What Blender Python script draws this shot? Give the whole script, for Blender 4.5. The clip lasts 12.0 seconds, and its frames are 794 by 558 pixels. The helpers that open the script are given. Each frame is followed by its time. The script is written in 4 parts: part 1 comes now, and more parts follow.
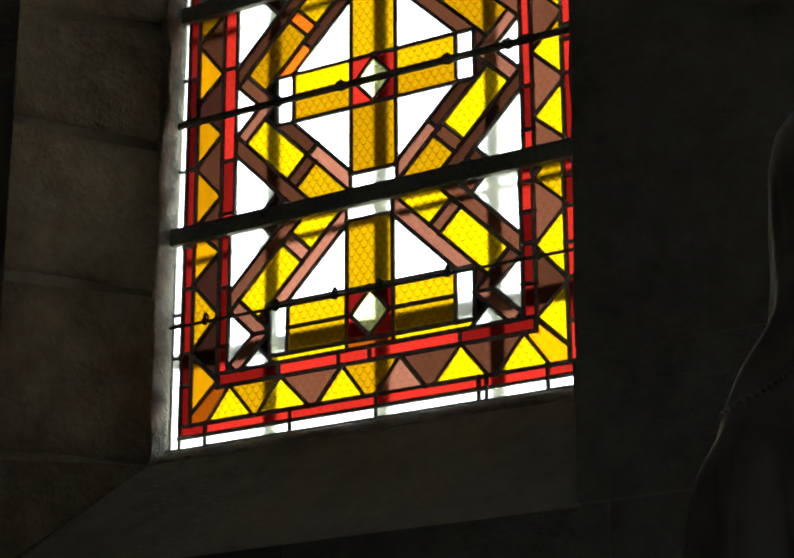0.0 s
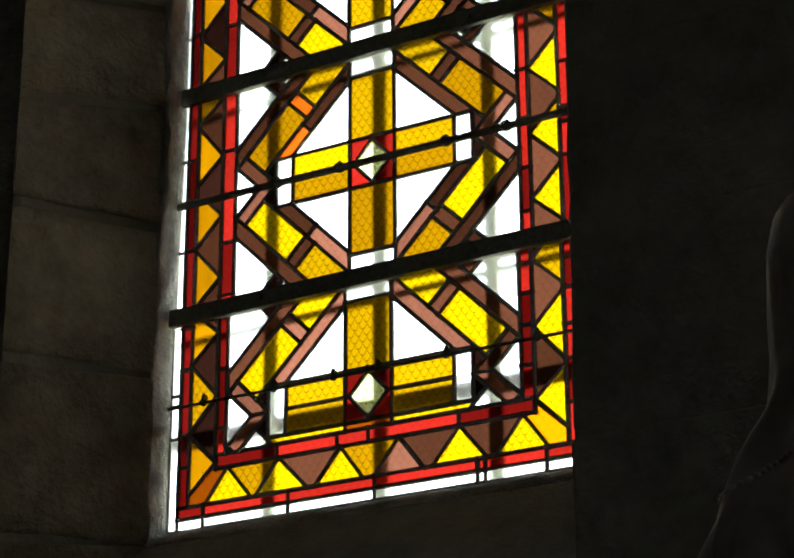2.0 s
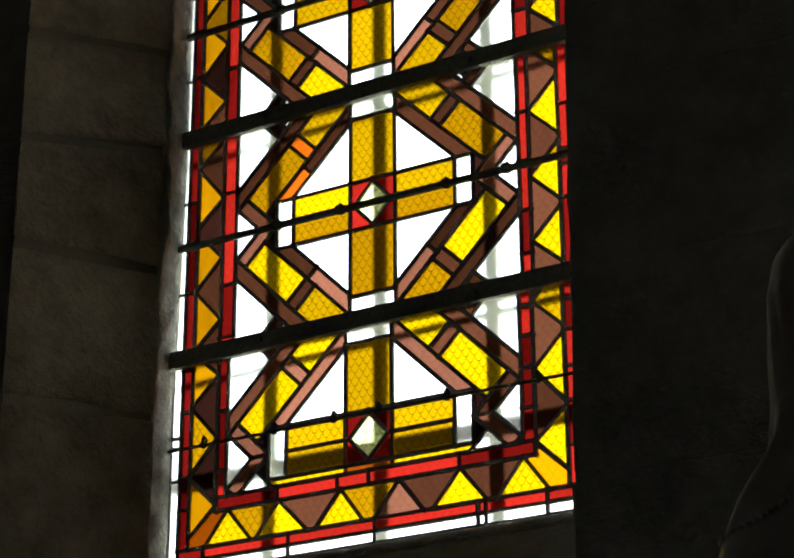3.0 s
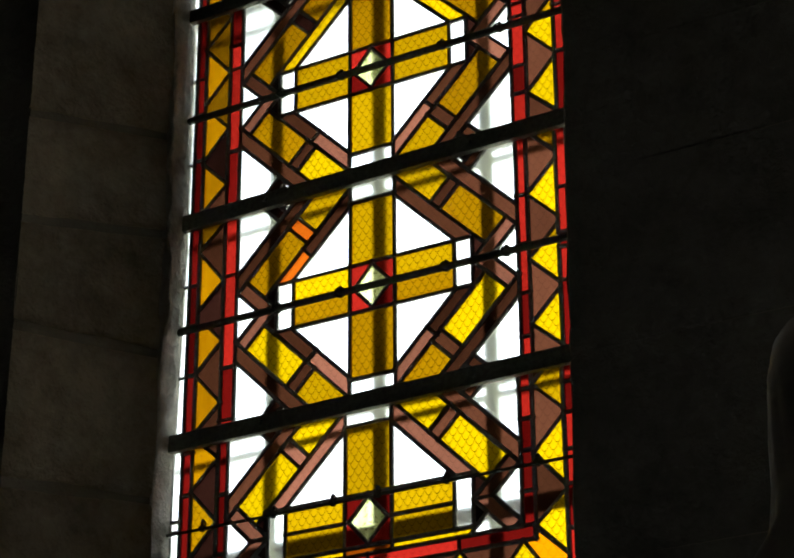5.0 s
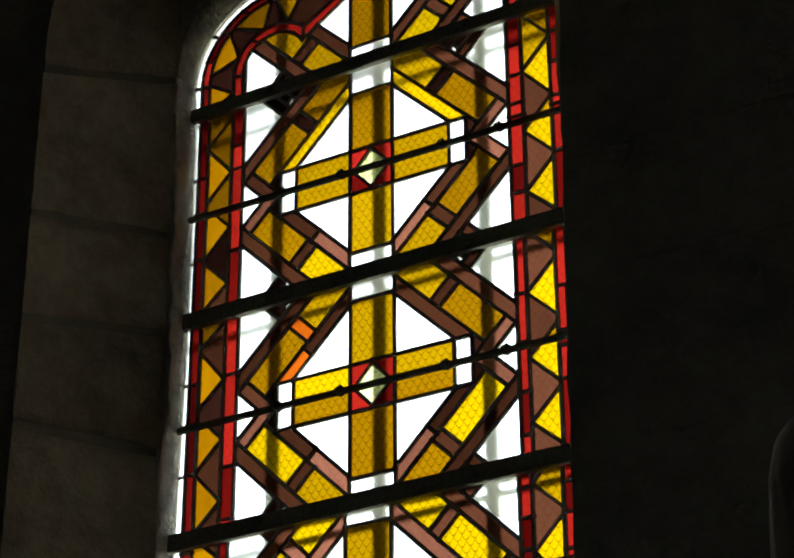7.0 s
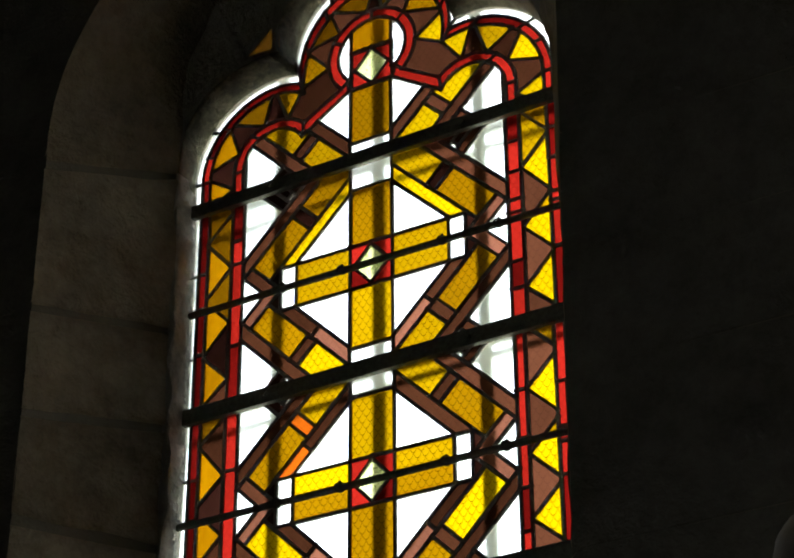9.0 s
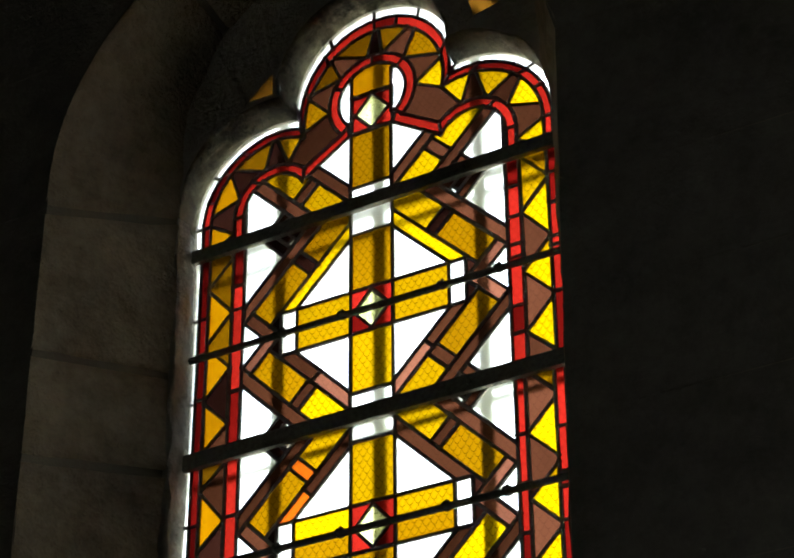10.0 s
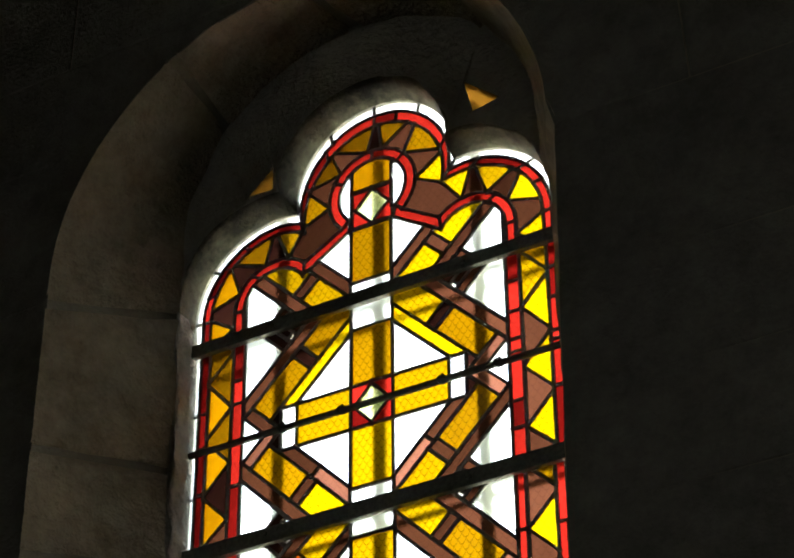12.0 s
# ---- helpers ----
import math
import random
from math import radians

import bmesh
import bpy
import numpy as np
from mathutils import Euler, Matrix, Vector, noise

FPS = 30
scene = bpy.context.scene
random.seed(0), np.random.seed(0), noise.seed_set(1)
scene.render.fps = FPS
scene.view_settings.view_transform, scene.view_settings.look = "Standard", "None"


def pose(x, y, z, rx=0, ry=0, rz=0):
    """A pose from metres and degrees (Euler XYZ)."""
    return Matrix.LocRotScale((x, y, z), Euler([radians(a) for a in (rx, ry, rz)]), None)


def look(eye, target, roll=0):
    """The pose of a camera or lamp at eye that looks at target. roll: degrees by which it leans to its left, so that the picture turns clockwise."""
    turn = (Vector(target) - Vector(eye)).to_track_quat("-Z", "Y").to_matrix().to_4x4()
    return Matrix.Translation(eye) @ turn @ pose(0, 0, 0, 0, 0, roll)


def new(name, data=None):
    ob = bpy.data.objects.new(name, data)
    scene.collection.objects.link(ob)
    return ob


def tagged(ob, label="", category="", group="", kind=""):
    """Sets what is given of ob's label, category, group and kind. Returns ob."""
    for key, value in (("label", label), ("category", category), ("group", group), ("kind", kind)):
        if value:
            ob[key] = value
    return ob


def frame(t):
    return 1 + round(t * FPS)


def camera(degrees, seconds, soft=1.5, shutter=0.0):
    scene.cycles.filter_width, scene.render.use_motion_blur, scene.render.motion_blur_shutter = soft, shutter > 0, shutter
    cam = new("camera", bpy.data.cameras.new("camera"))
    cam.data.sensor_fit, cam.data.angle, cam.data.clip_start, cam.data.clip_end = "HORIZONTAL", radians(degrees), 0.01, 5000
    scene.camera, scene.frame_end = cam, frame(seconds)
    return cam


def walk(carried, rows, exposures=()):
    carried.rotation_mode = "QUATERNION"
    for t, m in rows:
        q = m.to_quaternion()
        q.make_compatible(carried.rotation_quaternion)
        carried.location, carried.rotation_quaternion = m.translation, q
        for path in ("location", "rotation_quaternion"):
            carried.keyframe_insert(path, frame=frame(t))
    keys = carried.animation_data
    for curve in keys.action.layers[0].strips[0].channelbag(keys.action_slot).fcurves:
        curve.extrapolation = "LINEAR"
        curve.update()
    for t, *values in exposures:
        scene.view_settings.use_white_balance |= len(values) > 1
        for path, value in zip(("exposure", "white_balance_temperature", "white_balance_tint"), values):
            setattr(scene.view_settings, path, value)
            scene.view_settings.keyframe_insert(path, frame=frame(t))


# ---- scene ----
import collections

# The camera stands on a tripod in the nave and tilts slowly up a lancet window.
EYE = 1.55
cam = camera(21.65, 12.0, 1.9)
ROWS = [
    (0.0, 109.547, 0.394, 29.765), (0.5, 110.164, 0.396, 29.766), (1.0, 110.682, 0.401, 29.766),
    (1.5, 111.235, 0.394, 29.750), (2.0, 111.788, 0.383, 29.723), (2.5, 112.318, 0.362, 29.726),
    (3.0, 112.952, 0.362, 29.726), (5.0, 115.238, 0.350, 29.713), (5.5, 115.816, 0.352, 29.717),
    (6.0, 116.511, 0.348, 29.709), (6.5, 117.153, 0.345, 29.708), (7.0, 117.960, 0.355, 29.718),
    (7.5, 118.668, 0.355, 29.716), (9.5, 121.218, 0.385, 29.740), (10.0, 121.835, 0.405, 29.760),
    (10.5, 122.480, 0.412, 29.766), (11.0, 123.185, 0.405, 29.758), (11.5, 123.804, 0.420, 29.772),
    (12.0, 124.444, 0.416, 29.770),
]
EXPOSURE, SKY, SUN, CLOUD = 3.3, 0.06, 3.0, 0.40
walk(cam, [(t, pose(2.108, -3.6, EYE, rx, ry, rz)) for t, rx, ry, rz in ROWS], [(t, EXPOSURE + e) for t, e in ((0.0, 0.31), (3.0, 0.06), (6.0, -0.38), (7.5, -0.26), (10.0, 0.22), (12.0, 0.66))])

# ---- light: a bright overcast sky outside, the nave lit only through its openings ----
world = bpy.data.worlds.new("world")
scene.world = world
world.use_nodes = True
wn = world.node_tree
sky = wn.nodes.new("ShaderNodeTexSky")
sky.sky_type = "NISHITA"
sky.sun_disc = False
sky.sun_elevation, sky.sun_rotation = radians(65), radians(262)
sky.air_density, sky.dust_density, sky.ozone_density = 1.0, 4.0, 1.0
bg = wn.nodes["Background"]
bg.inputs["Strength"].default_value = SKY
wn.links.new(sky.outputs[0], bg.inputs["Color"])
# an even layer of bright cloud over it
cloud = wn.nodes.new("ShaderNodeBackground")
cloud.inputs["Color"].default_value, cloud.inputs["Strength"].default_value = (1.0, 0.99, 0.95, 1), CLOUD
both = wn.nodes.new("ShaderNodeAddShader")
wn.links.new(bg.outputs[0], both.inputs[0])
wn.links.new(cloud.outputs[0], both.inputs[1])
wn.links.new(both.outputs[0], wn.nodes["World Output"].inputs[0])

sun = new("sun", bpy.data.lights.new("sun", "SUN"))
sun.data.energy, sun.data.angle, sun.data.color = SUN, radians(12), (1.0, 0.95, 0.88)
sun.matrix_world = look((-7, -1, 15), (0, 0, 0))

Z0 = EYE + 1.202      # height of the pattern's foot above the floor


# ---- materials ----
class Nodes:
    def __init__(self, name):
        self.mat = bpy.data.materials.new(name)
        self.mat.use_nodes = True
        self.t = self.mat.node_tree
        self.t.nodes.clear()
        self.out = self.add("ShaderNodeOutputMaterial")

    def add(self, kind, **kw):
        n = self.t.nodes.new(kind)
        for k, v in kw.items():
            if k == "operation":
                n.operation = v
            elif k == "blend_type":
                n.data_type, n.blend_type = "RGBA", v
            elif k == "sock":
                for i, val in v.items():
                    n.inputs[i].default_value = val
        return n

    def link(self, a, b):
        self.t.links.new(a, b)

    def math(self, op, a, b=None):
        n = self.add("ShaderNodeMath", operation=op)
        for i, v in enumerate((a, b)):
            if v is None:
                continue
            if isinstance(v, (int, float)):
                n.inputs[i].default_value = v
            else:
                self.link(v, n.inputs[i])
        return n.outputs[0]

    def noise(self, scale, detail=4, rough=0.6, vec=None):
        n = self.add("ShaderNodeTexNoise", sock={"Scale": scale, "Detail": detail, "Roughness": rough})
        if vec is not None:
            self.link(vec, n.inputs["Vector"])
        return n.outputs["Fac"]

    def ramp(self, fac, *stops):
        n = self.add("ShaderNodeValToRGB")
        el = n.color_ramp.elements
        while len(el) < len(stops):
            el.new(0.5)
        for e, (p, c) in zip(el, stops):
            e.position, e.color = p, (*c, 1)
        self.link(fac, n.inputs[0])
        return n.outputs[0]

    def position(self):
        return self.add("ShaderNodeTexCoord").outputs["Object"]


def stone_material(name, dark, light, bump=0.5, grain=60.0, spread=0.25, depth=0.012, ends=(0.32, 0.66)):
    n = Nodes(name)
    p = n.position()
    big, mid, fine = n.noise(3.5, 5, 0.6, p), n.noise(18, 5, 0.65, p), n.noise(grain, 6, 0.7, p)
    mixed = n.math("ADD", n.math("MULTIPLY", big, 0.5), n.math("ADD", n.math("MULTIPLY", mid, 0.3), n.math("MULTIPLY", fine, 0.2)))
    col = n.ramp(mixed, (ends[0], dark), (ends[1], light))
    rnd = n.add("ShaderNodeObjectInfo").outputs["Random"]
    tone = n.math("ADD", n.math("MULTIPLY", rnd, spread), 1 - spread / 2)
    mul = n.add("ShaderNodeMix", blend_type="MULTIPLY", sock={0: 1.0})
    n.link(col, mul.inputs[6])
    comb = n.add("ShaderNodeCombineColor")
    for i in range(3):
        n.link(tone, comb.inputs[i])
    n.link(comb.outputs[0], mul.inputs[7])
    b = n.add("ShaderNodeBsdfPrincipled", sock={"Roughness": 0.9})
    n.link(mul.outputs[2], b.inputs["Base Color"])
    h = n.math("ADD", n.math("MULTIPLY", fine, 0.8), mid)
    bp = n.add("ShaderNodeBump", sock={"Strength": bump, "Distance": depth})
    n.link(h, bp.inputs["Height"])
    n.link(bp.outputs[0], b.inputs["Normal"])
    n.link(b.outputs[0], n.out.inputs[0])
    return n.mat


def glass_material(name, deep, pale, figured=0.0, seedy=0.0, haze=0.12, streak=0.3, blur=0.42, scatter=0.5):
    """Cast window glass: coloured through, with streaks, and for figured glass pressed scallops."""
    n = Nodes(name)
    p = n.position()
    sep = n.add("ShaderNodeSeparateXYZ")
    n.link(p, sep.inputs[0])
    x, z = sep.outputs[0], sep.outputs[2]
    info = n.add("ShaderNodeObjectInfo").outputs["Random"]
    st = n.add("ShaderNodeMapping", sock={"Scale": (26, 26, 5)})
    n.link(p, st.inputs[0])
    wave = n.noise(1.6, 3, 0.5, st.outputs[0])
    fac = n.math("ADD", n.math("MULTIPLY", info, 0.75), n.math("MULTIPLY", wave, streak))
    col = n.ramp(fac, (0.10, deep), (0.85, pale))
    height = n.noise(45, 3, 0.5, p)
    if figured:
        # scallops: overlapping discs in offset rows
        w, h = 0.0200, 0.0150
        row = n.math("FLOOR", n.math("DIVIDE", z, h))
        odd = n.math("MULTIPLY", n.math("FLOORED_MODULO", row, 2.0), 0.5)
        fx = n.math("SUBTRACT", n.math("FRACT", n.math("ADD", n.math("DIVIDE", x, w), odd)), 0.5)
        fz = n.math("FRACT", n.math("DIVIDE", z, h))
        arc = n.math("MULTIPLY", n.math("MULTIPLY", fx, fx), 3.4)
        dist = n.math("ABSOLUTE", n.math("SUBTRACT", n.math("SUBTRACT", fz, arc), 0.06))
        line = n.math("LESS_THAN", dist, 0.060)
        soft = n.math("SUBTRACT", 1.0, n.math("MULTIPLY", line, figured))
        mul = n.add("ShaderNodeMix", blend_type="MULTIPLY", sock={0: 1.0})
        n.link(col, mul.inputs[6])
        comb = n.add("ShaderNodeCombineColor")
        for i in range(3):
            n.link(soft, comb.inputs[i])
        n.link(comb.outputs[0], mul.inputs[7])
        col = mul.outputs[2]
        height = n.math("ADD", height, n.math("MULTIPLY", line, 0.6))
    if seedy:
        spots = n.noise(130, 2, 0.5, p)
        dirt = n.math("GREATER_THAN", spots, 0.62)
        mul = n.add("ShaderNodeMix", blend_type="MULTIPLY")
        n.link(n.math("MULTIPLY", dirt, seedy), mul.inputs[0])
        n.link(col, mul.inputs[6])
        mul.inputs[7].default_value = (0.35, 0.38, 0.22, 1)
        col = mul.outputs[2]
    tr = n.add("ShaderNodeBsdfTransparent")
    n.link(col, tr.inputs[0])
    tl = n.add("ShaderNodeBsdfTranslucent")
    n.link(col, tl.inputs[0])
    gl = n.add("ShaderNodeBsdfGlossy", sock={"Roughness": 0.12})
    bp = n.add("ShaderNodeBump", sock={"Strength": 0.35, "Distance": 0.002})
    n.link(height, bp.inputs["Height"])
    n.link(bp.outputs[0], gl.inputs["Normal"])
    # the pressed surface scatters what is seen through it
    rf = n.add("ShaderNodeBsdfRefraction", sock={"Roughness": blur, "IOR": 1.06})
    n.link(col, rf.inputs["Color"])
    m0 = n.add("ShaderNodeMixShader", sock={0: scatter})
    n.link(tr.outputs[0], m0.inputs[1])
    n.link(rf.outputs[0], m0.inputs[2])
    m1 = n.add("ShaderNodeMixShader", sock={0: haze * 0.45})
    n.link(m0.outputs[0], m1.inputs[1])
    n.link(tl.outputs[0], m1.inputs[2])
    fr = n.add("ShaderNodeFresnel", sock={"IOR": 1.45})
    m2 = n.add("ShaderNodeMixShader")
    n.link(n.math("MULTIPLY", fr.outputs[0], 0.6), m2.inputs[0])
    n.link(m1.outputs[0], m2.inputs[1])
    n.link(gl.outputs[0], m2.inputs[2])
    n.link(m2.outputs[0], n.out.inputs[0])
    return n.mat


def metal_material(name, colour, rough, metallic=0.6, grain=90):
    n = Nodes(name)
    p = n.position()
    f = n.noise(grain, 5, 0.65, p)
    col = n.ramp(f, (0.3, tuple(c * 0.6 for c in colour)), (0.7, tuple(min(1, c * 1.5) for c in colour)))
    b = n.add("ShaderNodeBsdfPrincipled", sock={"Roughness": rough, "Metallic": metallic})
    n.link(col, b.inputs["Base Color"])
    bp = n.add("ShaderNodeBump", sock={"Strength": 0.4, "Distance": 0.002})
    n.link(f, bp.inputs["Height"])
    n.link(bp.outputs[0], b.inputs["Normal"])
    n.link(b.outputs[0], n.out.inputs[0])
    return n.mat


STONE = stone_material("dressed_stone", (0.165, 0.142, 0.104), (0.45, 0.400, 0.302), 1.0, 62, 0.3, 0.06, (0.37, 0.62))
# far darker than the splay: the wall face's shade is put into the colour
SHADED_WALLSTONE = stone_material("shaded_wall_stone", (0.038, 0.041, 0.034), (0.145, 0.149, 0.129), 0.9, 60, 0.16, 0.02)
MORTAR = stone_material("lime_mortar", (0.11, 0.10, 0.078), (0.21, 0.195, 0.155), 0.7, 120)
RENDER = stone_material("limewashed_render", (0.22, 0.212, 0.185), (0.74, 0.725, 0.665), 1.0, 40, 0.25, 0.03, (0.38, 0.62))
# stained soffit, with the shade of the head put into its dark colour
SOFFIT = stone_material("stained_shaded_soffit_stone", (0.030, 0.028, 0.018), (0.36, 0.34, 0.23), 0.6, 50, 0.2, 0.02, (0.42, 0.66))
TRACERY = stone_material("tracery_stone", (0.20, 0.198, 0.170), (0.43, 0.425, 0.365), 0.9, 70, 0.2, 0.02)
PLASTER = stone_material("nave_plaster", (0.16, 0.15, 0.13), (0.24, 0.225, 0.20), 0.3)
GRAVEL = stone_material("pale_gravel", (0.36, 0.33, 0.27), (0.55, 0.51, 0.43), 0.3)
# the floor is unseen; its pale tone is chosen to bounce light up
FLOORSTONE = stone_material("bounce_floor_stone", (0.19, 0.178, 0.152), (0.31, 0.29, 0.25), 0.3)
LEAD = metal_material("lead_came", (0.32, 0.33, 0.32), 0.75, 0.0)
IRON = metal_material("black_iron", (0.125, 0.14, 0.125), 0.8, 0.0)
RUSTBAR = metal_material("dark_rusty_bar", (0.028, 0.025, 0.020), 0.85, 0.0)
BARPAINT = metal_material("weathered_bar_paint", (0.18, 0.21, 0.125), 0.7, 0.0)

CLEAR = glass_material("clear_glass", (0.90, 0.94, 0.90), (0.97, 1.0, 0.98), 0, 0, 0.06, 0.1, 0.75, 0.60)
GOLD = glass_material("bright_yellow_glass", (0.51, 0.408, 0.012), (0.60, 0.482, 0.020), 0.72, 0, 0.06)
YELLOW = glass_material("yellow_glass", (0.40, 0.295, 0.012), (0.485, 0.371, 0.018), 0.72, 0, 0.06)
MUSTARD = glass_material("mustard_glass", (0.325, 0.220, 0.012), (0.40, 0.280, 0.016), 0.70, 0, 0.06)
AMBER = glass_material("plain_amber_glass", (0.295, 0.182, 0.010), (0.42, 0.278, 0.014), 0.0, 0, 0.08, 0.8)
OLDGOLD = glass_material("old_gold_glass", (0.185, 0.120, 0.010), (0.27, 0.180, 0.014), 0.2, 0, 0.07)
BROWN = glass_material("brown_pink_glass", (0.098, 0.056, 0.036), (0.172, 0.099, 0.064), 0.22, 0, 0.06)
PINK = glass_material("old_pink_glass", (0.24, 0.143, 0.104), (0.355, 0.216, 0.160), 0.26, 0, 0.06)
RUSSET = glass_material("russet_pink_glass", (0.145, 0.083, 0.055), (0.240, 0.139, 0.094), 0.26, 0, 0.06)
RED = glass_material("ruby_glass", (0.325, 0.064, 0.046), (0.44, 0.088, 0.066), 0.28, 0, 0.05)
DARKRED = glass_material("dark_ruby_glass", (0.175, 0.032, 0.026), (0.265, 0.044, 0.036), 0.1, 0, 0.05)
DEEPRED = glass_material("deep_ruby_glass", (0.115, 0.020, 0.017), (0.18, 0.027, 0.022), 0.1, 0, 0.05)
UMBER = glass_material("umber_glass", (0.062, 0.035, 0.027), (0.112, 0.063, 0.049), 0.12, 0, 0.06)
TAWNY = glass_material("tawny_glass", (0.25, 0.11, 0.016), (0.32, 0.145, 0.02), 0.0, 0, 0.06)
HONEY = glass_material("honey_glass", (0.55, 0.285, 0.012), (0.62, 0.34, 0.016), 0.2, 0, 0.06)
ORANGE = glass_material("orange_glass", (0.40, 0.17, 0.035), (0.50, 0.22, 0.045), 0.10, 0, 0.06)
OCHRE = glass_material("ochre_glass", (0.24, 0.155, 0.045), (0.31, 0.205, 0.06), 0.0, 0, 0.08, 0.6)
JEWEL = glass_material("pale_green_jewel", (0.40, 0.44, 0.22), (0.74, 0.77, 0.52), 0, 0.9, 0.12, 1.0)


# ---- helpers of this scene ----
def mesh_object(name, bm, material, parent=None, label="", smooth=False):
    bmesh.ops.recalc_face_normals(bm, faces=bm.faces)
    me = bpy.data.meshes.new(name)
    bm.to_mesh(me)
    bm.free()
    for f in me.polygons:
        f.use_smooth = smooth
    me.materials.append(material)
    ob = new(name, me)
    if parent is not None:
        ob.parent = parent
    if label:
        tagged(ob, label)
    return ob


def part(name, bm, material, parent, label="", smooth=False):
    return mesh_object(name, bm, material, parent, label, smooth)


def add_box(bm, x0, x1, y0, y1, z0, z1, bevel=0.0):
    r = bmesh.ops.create_cube(bm, size=1.0)
    for v in r["verts"]:
        v.co = Vector(((x0 + x1) / 2 + v.co.x * (x1 - x0), (y0 + y1) / 2 + v.co.y * (y1 - y0), (z0 + z1) / 2 + v.co.z * (z1 - z0)))
    if bevel:
        edges = {e for v in r["verts"] for e in v.link_edges}
        bmesh.ops.bevel(bm, geom=list(edges), offset=bevel, segments=2, affect="EDGES", profile=0.6)


def add_rod(bm, a, b, radius, sides=12):
    a, b = Vector(a), Vector(b)
    d = (b - a).normalized()
    u = d.orthogonal().normalized()
    w = d.cross(u)
    rings = []
    for p in (a, b):
        rings.append([bm.verts.new(p + radius * (math.cos(2 * math.pi * k / sides) * u + math.sin(2 * math.pi * k / sides) * w)) for k in range(sides)])
    for k in range(sides):
        bm.faces.new((rings[0][k], rings[0][(k + 1) % sides], rings[1][(k + 1) % sides], rings[1][k]))
    bm.faces.new(rings[0][::-1])
    bm.faces.new(rings[1])


def clip(poly, a, b, c):
    """The part of a convex polygon where a*x + b*z <= c."""
    out = []
    for i, p in enumerate(poly):
        q = poly[(i + 1) % len(poly)]
        fp, fq = a * p[0] + b * p[1] - c, a * q[0] + b * q[1] - c
        if fp <= 0:
            out.append(p)
        if (fp < 0 < fq) or (fq < 0 < fp):
            t = fp / (fp - fq)
            out.append((p[0] + t * (q[0] - p[0]), p[1] + t * (q[1] - p[1])))
    clean = []
    for p in out:
        if not clean or math.dist(p, clean[-1]) > 5e-4:
            clean.append(p)
    if len(clean) > 1 and math.dist(clean[0], clean[-1]) <= 5e-4:
        clean.pop()
    return clean


def area(poly):
    return 0.5 * sum(p[0] * q[1] - q[0] * p[1] for p, q in zip(poly, poly[1:] + poly[:1]))


# ---- the leaded glass: its geometry in metres from the pattern's axis ----
HALF = 0.280            # half the height of a panel
ARM = 0.058             # half the height of the cross's arms
COL = 0.0575            # half the width of its upright
S0, S1, S2, S3 = 0.268, 0.316, 0.420, 0.469     # diagonal bands
D3, D4 = 0.250, 0.297      # cross strips beside the arms
IN0, IN1 = 0.362, 0.3925     # inner red fillet
BO0 = 0.3945                # inner edge of the zigzag border
OU0, OU1 = 0.465, 0.492     # outer red fillet
WH1 = 0.519                 # outer white strip
CAME = 0.0088


def region(s=None, d=None, x=None, w=None, inside=None):
    """A convex piece of the first quadrant: x + w in s, x - w in d, and so on."""
    poly = [(0.0, 0.0), (0.6, 0.0), (0.6, 0.6), (0.0, 0.6)]
    for rng, (a, b) in ((s, (1, 1)), (d, (1, -1)), (x, (1, 0)), (w, (0, 1))):
        if rng:
            poly = clip(poly, a, b, rng[1]) if poly else poly
            poly = clip(poly, -a, -b, -rng[0]) if poly else poly
    return poly


